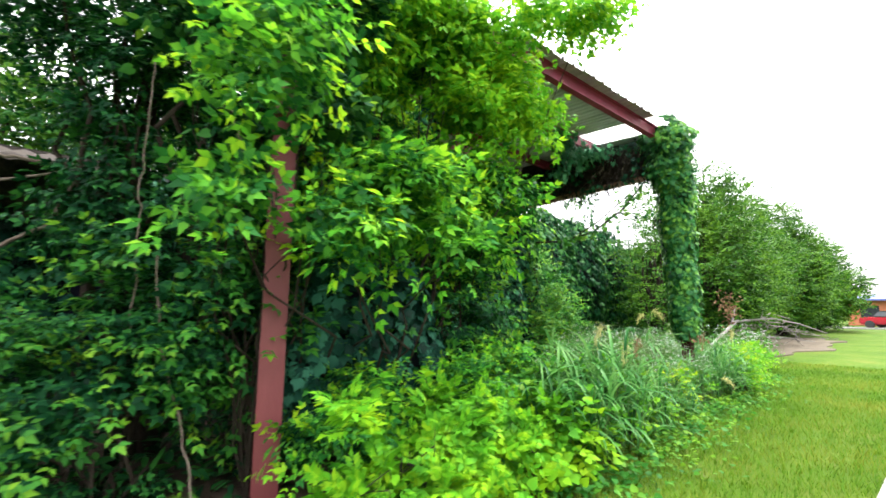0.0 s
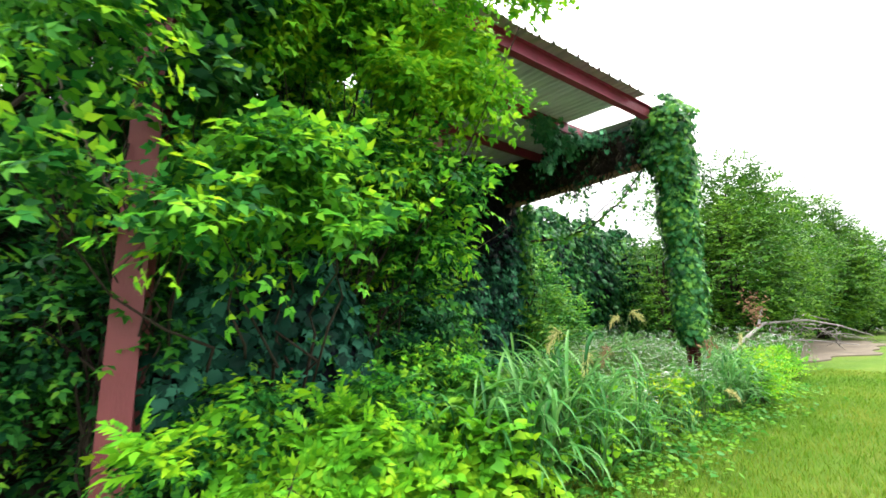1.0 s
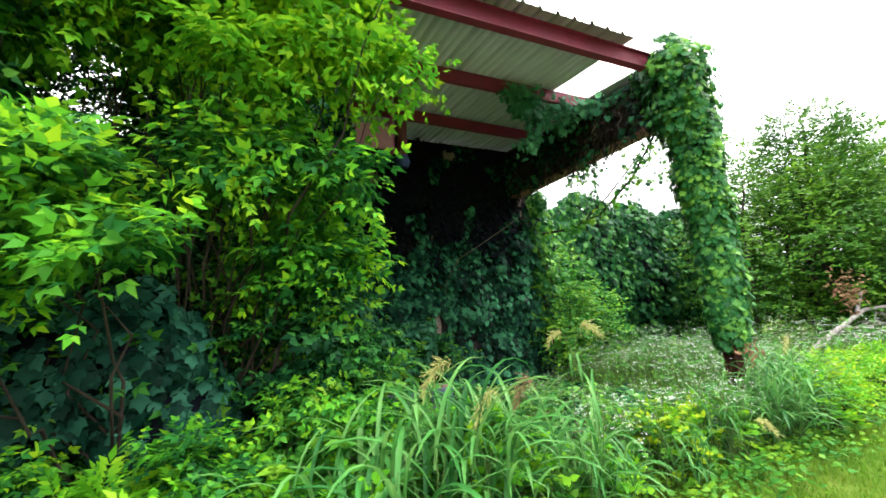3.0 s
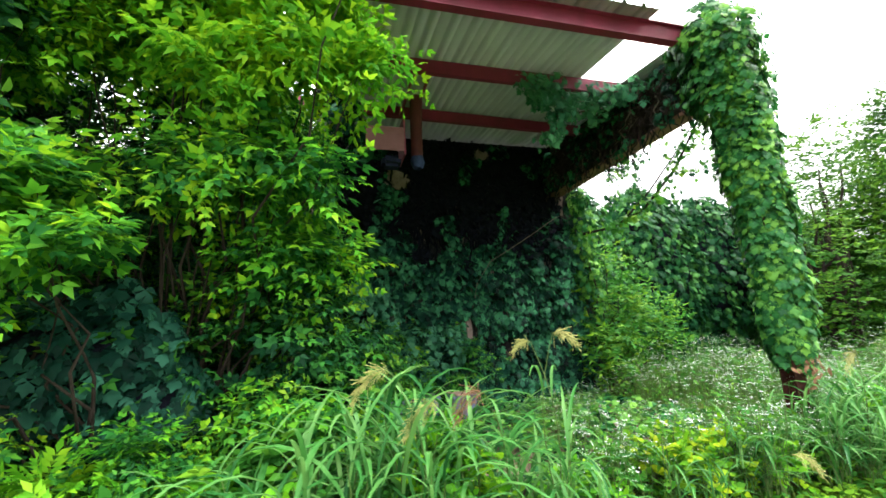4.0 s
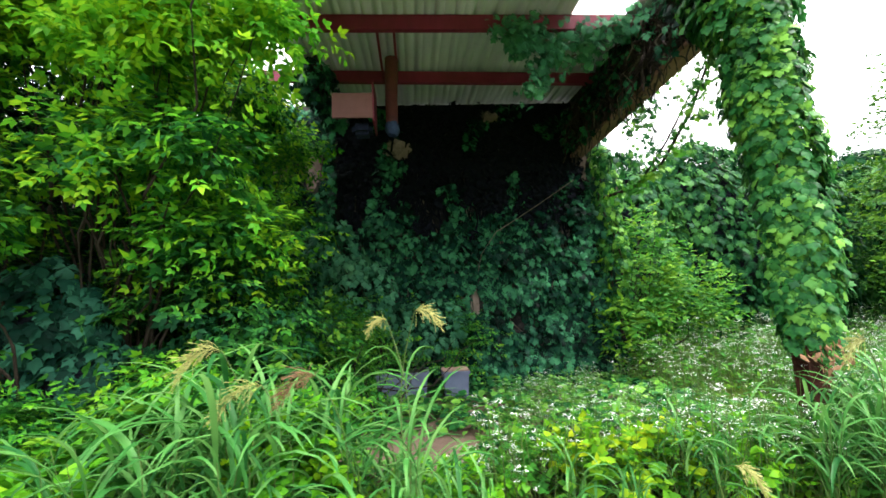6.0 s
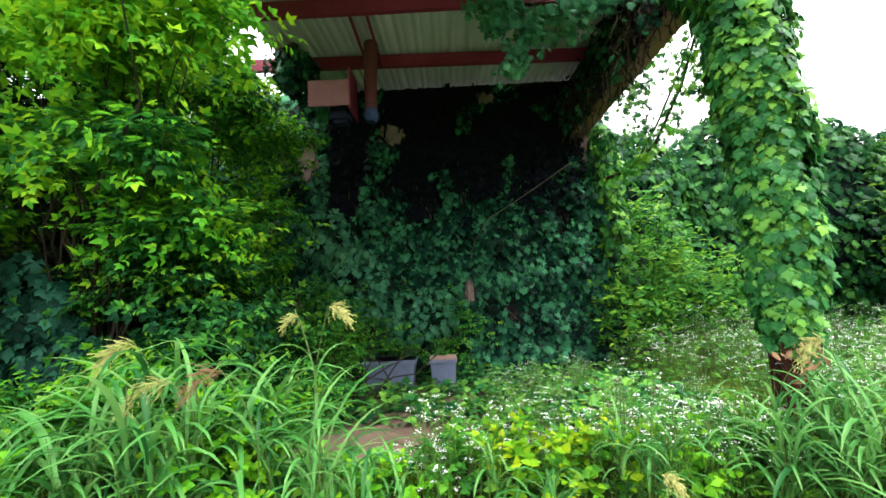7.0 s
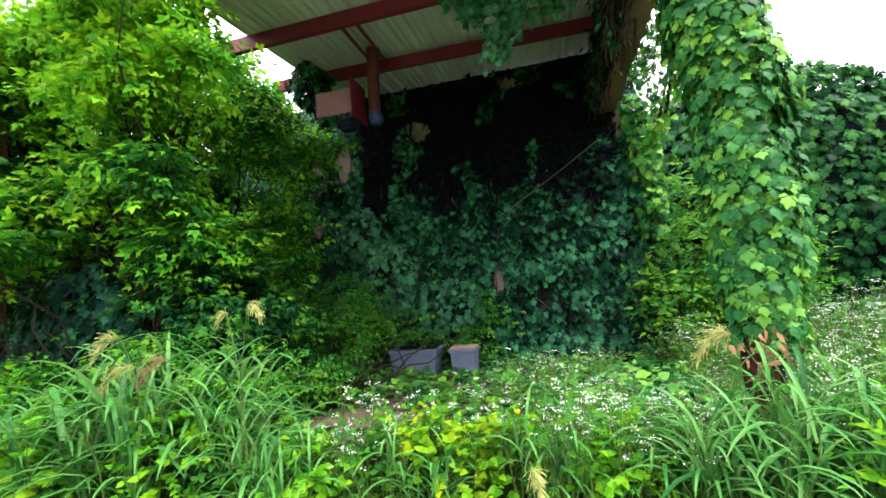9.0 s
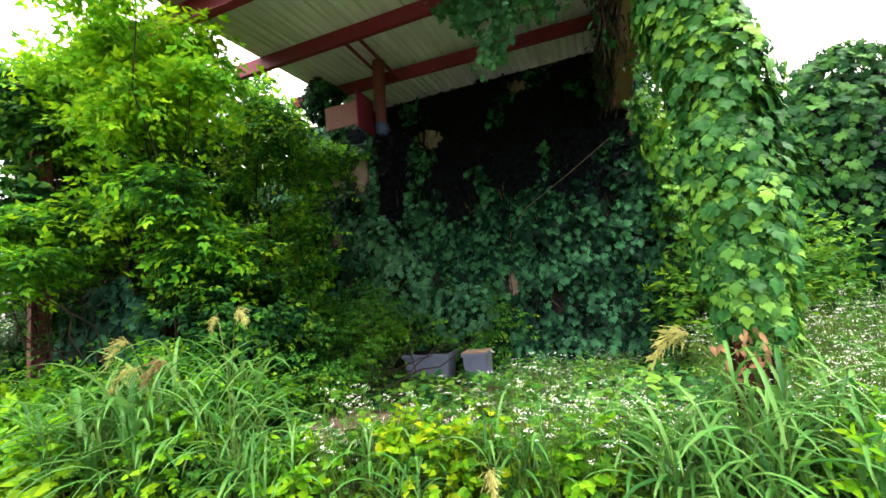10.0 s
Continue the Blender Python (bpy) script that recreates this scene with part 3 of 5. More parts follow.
for i in range(len(edges) - 1):
    v, t = rib_panel(edges[i], edges[i + 1] + 0.01, 3.18 + 0.02 * (i % 2), 7.95)
    clear = i == 5
    if clear:
        v, t = rib_panel(edges[i] + 0.01, edges[i + 1], 3.16, 4.86)
        p_ = put("skylight_panel", mesh_of("skylight_panel", v - np.array(CO), t, M_CLEAR), canopy, "translucent white skylight sheet")
        v, t = rib_panel(edges[i], edges[i + 1] + 0.01, 4.80, 7.95)
    put("roof_panel", mesh_of("roof_panel", v - np.array(CO), t, M_ROOF), canopy)
bm = bmesh.new()
for x in (5.02, 5.24):
    box(bm, x, x + 0.035, 4.85, 6.2, 5.08, 5.12)
cpart("brace", bm, M_RED)

# hanging duct and its cover
duct = thing("duct", (5.17, 5.6, 4.0), "rusty red pipe hanging from the canopy with blue cloth", "pipe")
v, t = tube([(0, 0, 0.08), (0.0, 0, 0.5), (0.02, 0.02, 1.12)], [0.085, 0.09, 0.10], 14)
put("pipe", mesh_of("pipe", v, t, M_RUST, True), duct)
v, t = tube([(0, 0, -0.05), (0.01, 0, 0.02), (0, 0, 0.12)], [0.07, 0.105, 0.10], 12)
v += rng.normal(0, 0.008, v.shape)
put("cloth", mesh_of("cloth", v, t, M_BLUE, True), duct, "crumpled blue cloth")
bm = bmesh.new()
box(bm, -0.79, -0.24, -0.30, -0.28, 0.08, 0.44, 0.006)
part("cover", bm, M_PINK, duct, "faded pinkish red sheet cover")
bm = bmesh.new()
box(bm, -0.25, -0.225, -0.30, 0.2, 0.03, 0.62, 0.004)
part("bracket", bm, M_RED, duct)
bm = bmesh.new()
box(bm, -0.55, -0.27, -0.2, 0.05, -0.10, 0.07, 0.05)
part("bundle", bm, M_NAVY, duct, "dark blue bundle below the cover")

# bins against the wall


def bin_(x, y, w, d, h, lid, label):
    t = thing("bin", (x, y, 0.09), label, "bin", "bins by the wall")
    bm = bmesh.new()
    box(bm, -w / 2, w / 2, -d / 2, d / 2, 0, h, 0.02)
    for v in bm.verts:
        s = 0.86 + 0.14 * v.co.z / h
        v.co.x *= s
        v.co.y *= s
    part("body", bm, M_BIN, t)
    bm = bmesh.new()
    box(bm, -w / 2 - 0.015, w / 2 + 0.015, -d / 2 - 0.015, d / 2 + 0.015, h - 0.05, h, 0.008)
    part("rim", bm, M_BIN, t)
    if lid:
        bm = bmesh.new()
        box(bm, -w / 2 - 0.005, w / 2 + 0.005, -d / 2 - 0.005, d / 2 + 0.005, h, h + 0.02, 0.006)
        part("lid", bm, M_BINLID, t, "weathered brownish lid")
    return t


bin_(5.985, 6.66, 0.40, 0.40, 0.42, True, "grey-blue plastic bin with a weathered lid")
bin_(5.16, 6.68, 0.80, 0.46, 0.44, False, "grey-blue plastic tub overgrown by leaves")

# ---- vines ----


def ivy_wall(n):
    pts = np.stack([rng.uniform(2.0, 9.15, n), np.full(n, 7.62), rng.uniform(0.1, 5.35, n)], 1)
    keep = noise3(pts * np.array([1, 0, 1.0]), 1.3) > -0.55 + 0.95 * np.clip((pts[:, 2] - 2.3) * 0.5, 0, 1) * (pts[:, 0] < 8.4) * (pts[:, 0] > 4.0)
    for cx, cz, rx, rz in ((5.19, 4.53, 0.33, 0.26), (6.5, 1.55, 0.13, 0.28), (5.72, 3.07, 0.11, 0.08), (7.0, 5.15, 0.22, 0.16), (4.95, 4.75, 0.2, 0.14),
                           (7.3, 4.6, 0.12, 0.2), (3.03, 4.2, 0.22, 0.36), (3.58, 4.15, 0.28, 0.42), (2.9, 2.85, 0.25, 0.22), (3.4, 1.2, 0.25, 0.45), (8.72, 4.25, 0.17, 0.5)):
        keep &= ((pts[:, 0] - cx) / rx) ** 2 + ((pts[:, 2] - cz) / rz) ** 2 > 0.7 + 0.6 * rng.random(n)
    pts = pts[keep]
    n = len(pts)
    pts[:, 1] -= 0.03 + 0.34 * np.clip(noise3(pts, 2.2) + 0.45, 0, 1) * rng.random(n) + 0.3 * np.clip(1.2 - pts[:, 2], 0, 1) * rng.random(n)
    ax = np.stack([rng.normal(0, 0.6, n), -0.6 + rng.normal(0, 0.3, n), -np.ones(n)], 1)
    up = np.stack([rng.normal(0, 0.5, n), -0.75 * np.ones(n), 0.75 + rng.normal(0, 0.35, n)], 1)
    return scatter(*T_LOBED, pts, ax, up, rng.uniform(0.08, 0.16, n))


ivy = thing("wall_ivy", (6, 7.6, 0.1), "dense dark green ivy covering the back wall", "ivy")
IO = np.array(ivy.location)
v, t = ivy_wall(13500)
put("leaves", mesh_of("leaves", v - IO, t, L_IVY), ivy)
pcs = []
for i in range(26):
    x = rng.uniform(3.5, 9.0)
    pcs.append(tube(wander((x, 7.63, 0.1), (x + rng.normal(0, 0.7), 7.63, rng.uniform(2.5, 5.2)), 12, 0.06) * np.array([1, 0, 1]) + np.array([0, 7.63, 0]), 0.012, 5))
pcs.append(tube([(6.55, 7.3, 2.1), (6.62, 7.3, 2.4), (6.92, 7.32, 2.8), (7.32, 7.3, 3.03), (7.82, 7.25, 3.33), (8.4, 7.2, 3.7)], 0.007, 5))
v, t = merge(pcs)
put("stems", mesh_of("stems", v - IO, t, M_DRYVINE, True), ivy)

ivy_mass("ivy_mound", (5.0, 7.3, 0.09), [(5.5, 7.25, 1.15, 0.8, 0.3, 0.5), (4.5, 7.25, 1.7, 0.6, 0.3, 0.7), (4.0, 7.3, 2.6, 0.5, 0.25, 0.5)], 900, 0.12, L_HANG, "bluish green leafy mound growing against the ivy wall", "ivy")

# roof shade on the upper wall, put in as near-black leaf pieces
mat_ = thing("dark_vine_mat", (6, 7.6, 4.0), "black leaf and stem mat standing in for roof shade high on the wall", "dry vine")
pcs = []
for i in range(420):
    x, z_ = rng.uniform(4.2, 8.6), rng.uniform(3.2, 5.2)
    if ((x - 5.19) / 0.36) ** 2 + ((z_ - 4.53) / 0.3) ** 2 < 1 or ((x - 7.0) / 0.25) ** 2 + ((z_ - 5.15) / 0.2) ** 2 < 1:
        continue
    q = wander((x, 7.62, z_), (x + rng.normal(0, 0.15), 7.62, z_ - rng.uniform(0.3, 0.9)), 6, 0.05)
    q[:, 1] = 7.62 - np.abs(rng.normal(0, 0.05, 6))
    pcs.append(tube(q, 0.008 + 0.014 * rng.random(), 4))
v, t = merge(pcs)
put("stems", mesh_of("stems", v - np.array(mat_.location), t, M_SHADEBLACK), mat_)
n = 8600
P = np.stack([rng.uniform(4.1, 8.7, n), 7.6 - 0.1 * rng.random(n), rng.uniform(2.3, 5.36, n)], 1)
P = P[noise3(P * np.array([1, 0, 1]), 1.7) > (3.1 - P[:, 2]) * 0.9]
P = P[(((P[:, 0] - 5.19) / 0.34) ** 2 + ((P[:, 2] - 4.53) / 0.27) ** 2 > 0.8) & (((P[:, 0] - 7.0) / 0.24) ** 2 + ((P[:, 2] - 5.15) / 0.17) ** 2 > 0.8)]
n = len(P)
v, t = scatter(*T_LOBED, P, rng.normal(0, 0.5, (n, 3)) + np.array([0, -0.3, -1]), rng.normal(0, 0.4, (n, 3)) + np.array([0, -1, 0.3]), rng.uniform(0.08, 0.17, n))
put("leaves", mesh_of("leaves", v - np.array(mat_.location), t, M_SHADEBLACK), mat_)

# vine on the front column
colv = thing("column_vine", (8.78, 3.38, 0.0), "bright green lobed vine wrapped thickly round a column", "vine")


def col_profile(z):
    return np.interp(z, [0.0, 0.7, 1.2, 2.0, 3.0, 3.8, 4.4, 4.9, 5.3], [0.11, 0.13, 0.21, 0.27, 0.27, 0.29, 0.40, 0.44, 0.2])



def lean_x(z):
    """The mass of leaves bulges away from the canopy low down and spills over the roof corner at the top."""
    return np.interp(z, [0.0, 1.0, 2.2, 3.2, 4.0, 5.1], [0.0, 0.10, 0.13, 0.04, -0.10, -0.34])


def lean_y(z):
    return np.interp(z, [0.0, 1.0, 2.2, 3.2, 4.0], [0.0, 0.06, 0.10, 0.06, 0.0])


n = 10500
z = 0.95 + 4.4 * rng.random(n) ** 0.92
th = rng.uniform(0, 2 * np.pi, n)
lump = noise3(np.stack([np.cos(th) * 0.6, np.sin(th) * 0.6, z], 1), 1.7)
r = col_profile(z) * (0.80 + 0.55 * lump + 0.36 * rng.random(n) ** 2)
cx, cy = lean_x(z), lean_y(z)
pts = np.stack([cx + r * np.cos(th), cy + r * np.sin(th), z], 1)
o = np.stack([np.cos(th), np.sin(th), np.zeros(n)], 1)
ax = o * 0.45 + np.array([0, 0, -1.0]) + rng.normal(0, 0.35, (n, 3))
up = o + np.array([0, 0, 0.65]) + rng.normal(0, 0.3, (n, 3))
v, t = scatter(*T_LOBED, pts, ax, up, rng.uniform(0.05, 0.11, n))
put("leaves", mesh_of("leaves", v, t, L_VINE), colv)
n2 = 34
q2 = np.array([-0.05, -0.22, 0.98]) + rng.normal(0, 0.07, (n2, 3)) * np.array([1, 0.7, 1.3])
put("dry_leaves", mesh_of("dry_leaves", *scatter(*T_OVAL, q2, rng.normal(0, 0.5, (n2, 3)) + np.array([0, -0.2, -1]), rng.normal(0, 1, (n2, 3)), rng.uniform(0.05, 0.10, n2)), M_DRYLEAF), colv, "bunch of dead tan leaves")
LEAF_MESH = mesh_of("leaf", *T_LOBED, L_VINE)
for i in range(280):
    a, z_ = rng.uniform(math.pi * 0.95, math.pi * 1.95), rng.uniform(1.0, 5.0)
    rr = float(col_profile(z_)) * rng.uniform(0.95, 1.25)
    o_ = Vector((math.cos(a), math.sin(a), 0))
    lf = put("leaf", LEAF_MESH, colv)
    x_ = (o_ * 0.45 + Vector((rng.normal(0, 0.3), rng.normal(0, 0.3), -1))).normalized()
    y_ = (o_ + Vector((rng.normal(0, 0.3), rng.normal(0, 0.3), 0.7))).cross(x_).normalized()
    m_ = Matrix((x_, y_, x_.cross(y_))).transposed().to_4x4() @ Matrix.Scale(rng.uniform(0.08, 0.135), 4)
    m_.translation = (float(lean_x(z_)) + rr * o_.x, float(lean_y(z_)) + rr * o_.y, z_)
    lf.matrix_basis = m_
pcs = []
for i in range(22):
    a = rng.uniform(0, 6.28)
    q = wander((0.08 * math.cos(a), 0.08 * math.sin(a), 0.0), (0.2 * math.cos(a + 2), 0.2 * math.sin(a + 2), 4.8), 16, 0.03)
    q[:, 0] += lean_x(q[:, 2])
    q[:, 1] += lean_y(q[:, 2])
    pcs.append(tube(q, 0.012, 5))
v, t = merge(pcs)
put("stems", mesh_of("stems", v, t, M_BARK, True), colv)

# vine hanging under the roof near the side beam
hang = thing("hanging_vine", (8.0, 4.7, 4.9), "leafy green vine trailing over the purlins under the roof", "vine")
HO = np.array(hang.location)
paths = [wander((8.5, 4.55, 5.0), (7.3, 4.8, 4.78), 10, 0.06), wander((7.4, 4.8, 4.8), (6.6, 4.7, 4.98), 9, 0.04), wander((7.3, 4.85, 4.85), (7.02, 4.9, 4.2), 9, 0.05),
         wander((8.5, 4.6, 4.95), (7.6, 5.0, 4.75), 8, 0.06), wander((6.95, 4.72, 5.0), (6.85, 4.75, 4.7), 6, 0.03)]
P = np.concatenate([p[rng.integers(0, len(p), 190)] + rng.normal(0, 0.09, (190, 3)) for p in paths])
P[:, 2] = np.minimum(P[:, 2], 5.08)
n = len(P)
v, t = scatter(*T_LOBED, P, rng.normal(0, 0.5, (n, 3)) + np.array([0, -0.3, -0.9]), rng.normal(0, 0.4, (n, 3)) + np.array([0, -0.8, 0.7]), rng.uniform(0.06, 0.125, n))
put("leaves", mesh_of("leaves", v - HO, t, L_HANG), hang)
v, t = merge([tube(p, 0.012, 5) for p in paths])
put("stems", mesh_of("stems", v - HO, t, M_DRYVINE, True), hang)

# ivy round the duct and at the wall's corner
ivy_mass("hanging_ivy", (4.1, 5.6, 5.0), [(4.1, 5.6, 4.75, 0.26, 0.25, 0.42), (4.3, 5.75, 4.45, 0.2, 0.2, 0.3), (4.0, 5.9, 5.0, 0.35, 0.3, 0.2)], 520, 0.11, L_IVY, "dark ivy hanging from the roof edge beside the duct", "ivy")
ivy_mass("corner_ivy", (9.1, 7.5, 0.0), [(9.1, 7.4, 3.5, 0.25, 0.3, 0.8), (9.15, 7.5, 2.2, 0.25, 0.35, 1.0), (8.95, 7.2, 4.1, 0.2, 0.3, 0.3)], 900, 0.11, L_VINE, "green ivy spilling round the end of the wall", "ivy")

# dead vine tangle on the side beam
tang = thing("dark_vine_mat", (8.6, 5.0, 4.9), "tangle of dry purplish brown vine stems on the side beam", "dry vine")
TO = np.array(tang.location)
pcs = []
for i in range(420):
    y = rng.uniform(3.5, 7.4)
    a = np.array([8.52 + rng.normal(0, 0.05), y, rng.uniform(4.6, 5.12)])
    b = a + np.array([rng.normal(-0.08, 0.08), rng.normal(0, 0.3), -rng.uniform(0.15, 0.75)])
    pcs.append(tube(wander(a, b, 7, 0.05), 0.006 + 0.008 * rng.random(), 4))
put("stems", mesh_of("stems", merge(pcs[:385])[0] - TO, merge(pcs[:385])[1], M_DARKVINE), tang)
put("stems", mesh_of("stems", merge(pcs[385:])[0] - TO, merge(pcs[385:])[1], M_DRYVINE), tang, "paler dry stems")
n = 520
P = np.stack([8.46 - np.abs(rng.normal(0, 0.09, n)), rng.uniform(3.6, 7.4, n), rng.uniform(4.2, 5.1, n)], 1)
P = P[noise3(P, 1.5) > -0.05]
n = len(P)
v, t = scatter(*T_LOBED, P, rng.normal(0, 0.5, (n, 3)) + np.array([-0.3, -0.2, -1]), rng.normal(0, 0.4, (n, 3)) + np.array([-1, -0.4, 0.4]), rng.uniform(0.06, 0.12, n))
put("leaves", mesh_of("leaves", v - TO, t, L_IVY), tang)

# bare hanging branch between wall and column
pcs = [tube([(8.85, 7.0, 3.3), (8.95, 6.3, 3.25), (8.95, 5.4, 3.35), (8.9, 4.6, 3.75), (8.85, 3.9, 4.4)], np.linspace(0.03, 0.015, 5), 6),
       tube([(8.95, 5.9, 3.3), (8.93, 5.2, 3.6), (8.9, 4.6, 3.95), (8.88, 4.1, 4.3)], np.linspace(0.018, 0.008, 4), 5)]
for i in range(14):
    a = np.array([8.92, rng.uniform(4.2, 6.4), rng.uniform(3.4, 4.1)])
    pcs.append(tube(wander(a, a + rng.normal(0, 0.3, 3), 6, 0.05), 0.005, 4))
v, t = merge(pcs)
brn = thing("hanging_branch", (8.9, 5.5, 3.6), "dark bare woody vine looping beside the column", "branch")
put("stems", mesh_of("stems", v - np.array(brn.location), t, M_BARK, True), brn)
n = 150
yb = rng.uniform(4.0, 7.2, n)
P = np.stack([rng.normal(8.93, 0.07, n), yb, np.interp(yb, [3.9, 4.6, 5.4, 6.3, 7.0], [4.4, 3.75, 3.35, 3.25, 3.3]) - 0.02 + rng.normal(0, 0.07, n)], 1)
v, t = scatter(*T_LOBED, P, rng.normal(0, 0.6, (n, 3)) + np.array([0, 0, -0.8]), rng.normal(0, 0.6, (n, 3)) + np.array([-0.4, -0.6, 0.5]), rng.uniform(0.06, 0.12, n))
put("leaves", mesh_of("leaves", v - np.array(brn.location), t, L_WEED), brn)

strands = thing("hanging_vine", (8.9, 4.6, 4.5), "thin vine strands with small leaves hanging beside the column", "vine")
pcs, P = [], []
for i in range(20):
    y = rng.uniform(3.7, 6.0)
    q = wander((8.75 + rng.normal(0, 0.08), y, 4.75 - 0.1 * rng.random()), (8.88 + rng.normal(0, 0.1), y + rng.normal(0.15, 0.3), rng.uniform(3.2, 4.2)), 10, 0.06)
    pcs.append(tube(q, 0.005, 4))
    P += [q[k_] + rng.normal(0, 0.05, 3) for k_ in rng.integers(1, 10, 24)]
P = np.array(P)
n = len(P)
SO = np.array(strands.location)
put("stems", mesh_of("stems", merge(pcs)[0] - SO, merge(pcs)[1], M_BARK), strands)
put("leaves", mesh_of("leaves", *scatter(*T_LOBED, P - SO, rng.normal(0, 0.5, (n, 3)) + np.array([0, -0.2, -1]), rng.normal(0, 0.5, (n, 3)) + np.array([-0.5, -0.6, 0.5]), rng.uniform(0.05, 0.095, n)), L_VINE), strands)

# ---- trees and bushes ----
# top of the front tree; its sunlit brightness comes from lighter leaf colours
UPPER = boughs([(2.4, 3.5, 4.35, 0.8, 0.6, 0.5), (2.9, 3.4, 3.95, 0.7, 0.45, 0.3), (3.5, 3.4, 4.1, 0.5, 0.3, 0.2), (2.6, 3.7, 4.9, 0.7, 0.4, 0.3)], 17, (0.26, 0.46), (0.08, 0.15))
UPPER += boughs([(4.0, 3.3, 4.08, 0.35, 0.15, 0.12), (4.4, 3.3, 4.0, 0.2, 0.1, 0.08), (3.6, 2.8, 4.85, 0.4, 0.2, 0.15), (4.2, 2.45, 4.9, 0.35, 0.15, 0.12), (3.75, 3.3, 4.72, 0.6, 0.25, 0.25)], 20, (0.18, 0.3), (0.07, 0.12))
bush("tree", (2.6, 4.2, 0.05), UPPER, 1250, 7, 0.38, 0.22, T_PIN5, L_TIP, "upper boughs of the front tree, sunlight put in their leaf colour", "tree", 6, 0.02, -0.02, 0.9, 0.25, "", 1.6, 2, L_LIME)
FRONT = boughs([(1.7, 3.6, 4.3, 0.7, 0.6, 0.5), (1.4, 3.7, 4.9, 0.9, 0.6, 0.45), (1.8, 3.35, 2.75, 0.75, 0.35, 0.28), (2.8, 3.5, 3.2, 0.7, 0.4, 0.28), (3.0, 3.7, 2.3, 0.8, 0.4, 0.2), (3.75, 4.1, 2.15, 0.45, 0.25, 0.13)],
               17, (0.26, 0.46), (0.08, 0.15))
FRONT += boughs([(3.35, 3.3, 2.95, 0.4, 0.25, 0.14), (3.72, 3.25, 2.86, 0.2, 0.12, 0.08), (2.0, 2.9, 2.3, 0.6, 0.2, 0.3), (1.7, 2.8, 3.0, 0.3, 0.3, 0.5)], 20, (0.18, 0.3), (0.07, 0.12))
FRONT += [(0.5, 2.95, 2.3, 0.22, 0.10, 0.07), (0.6, 2.75, 3.05, 0.26, 0.10, 0.07), (0.75, 2.8, 3.5, 0.3, 0.12, 0.1), (1.35, 2.75, 2.15, 0.3, 0.12, 0.1), (1.3, 2.8, 2.6, 0.25, 0.12, 0.1)]
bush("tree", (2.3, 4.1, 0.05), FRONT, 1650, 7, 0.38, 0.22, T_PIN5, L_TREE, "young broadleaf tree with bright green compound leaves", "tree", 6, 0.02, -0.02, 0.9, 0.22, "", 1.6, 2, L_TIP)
# shaded leaves round the column, given a darker green than the tree
CLIMB = boughs([(1.1, 3.3, 4.4, 0.6, 0.3, 0.7), (0.6, 3.6, 3.7, 0.35, 0.25, 0.9), (1.4, 3.2, 3.5, 0.3, 0.3, 0.7), (0.3, 3.7, 4.4, 0.3, 0.25, 0.6)], 18, (0.18, 0.3), (0.12, 0.25))
bush("climber", (0.95, 3.65, 0.05), CLIMB, 900, 7, 0.3, 0.10, T_HEART, L_HEDGE, "climbing vine round the red column, shade put into its green", "vine", 8, 0.012, -0.1, 0.8, 0.1, "", 1.5, 1, L_WEED)
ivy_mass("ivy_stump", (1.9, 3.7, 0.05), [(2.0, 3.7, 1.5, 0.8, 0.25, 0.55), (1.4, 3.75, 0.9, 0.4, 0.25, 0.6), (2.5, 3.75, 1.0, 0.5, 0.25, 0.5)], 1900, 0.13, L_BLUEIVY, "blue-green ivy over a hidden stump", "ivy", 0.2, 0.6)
BACK = boughs([(2.6, 5.2, 4.0, 0.9, 0.6, 1.2), (3.2, 5.5, 2.4, 0.6, 0.5, 0.9), (2.2, 5.4, 2.4, 0.8, 0.5, 1.0), (2.9, 6.6, 4.4, 0.7, 0.5, 0.8), (2.5, 5.9, 5.0, 0.7, 0.5, 0.7), (3.0, 5.6, 4.5, 0.45, 0.4, 0.5)], 13)
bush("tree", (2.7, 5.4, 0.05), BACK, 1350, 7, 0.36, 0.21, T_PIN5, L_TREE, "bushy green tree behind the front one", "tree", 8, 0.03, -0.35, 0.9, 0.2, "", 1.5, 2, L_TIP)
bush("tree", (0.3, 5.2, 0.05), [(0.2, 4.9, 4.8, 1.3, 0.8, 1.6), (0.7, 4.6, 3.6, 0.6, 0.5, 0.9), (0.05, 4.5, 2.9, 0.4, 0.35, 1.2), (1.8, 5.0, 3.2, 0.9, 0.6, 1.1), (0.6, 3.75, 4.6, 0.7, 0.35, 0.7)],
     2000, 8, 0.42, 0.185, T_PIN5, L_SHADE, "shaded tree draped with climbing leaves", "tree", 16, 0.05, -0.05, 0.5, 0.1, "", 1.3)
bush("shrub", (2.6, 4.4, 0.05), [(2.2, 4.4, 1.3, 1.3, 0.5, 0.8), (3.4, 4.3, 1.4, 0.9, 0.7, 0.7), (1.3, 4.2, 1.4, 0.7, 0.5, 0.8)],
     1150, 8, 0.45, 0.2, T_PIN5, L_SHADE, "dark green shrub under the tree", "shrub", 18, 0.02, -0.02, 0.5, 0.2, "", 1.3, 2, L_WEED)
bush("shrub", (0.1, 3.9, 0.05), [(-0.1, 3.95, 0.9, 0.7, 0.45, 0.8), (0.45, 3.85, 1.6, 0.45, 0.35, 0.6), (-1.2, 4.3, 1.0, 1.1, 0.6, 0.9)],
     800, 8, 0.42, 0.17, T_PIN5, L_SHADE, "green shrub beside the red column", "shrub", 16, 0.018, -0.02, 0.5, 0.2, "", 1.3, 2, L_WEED)
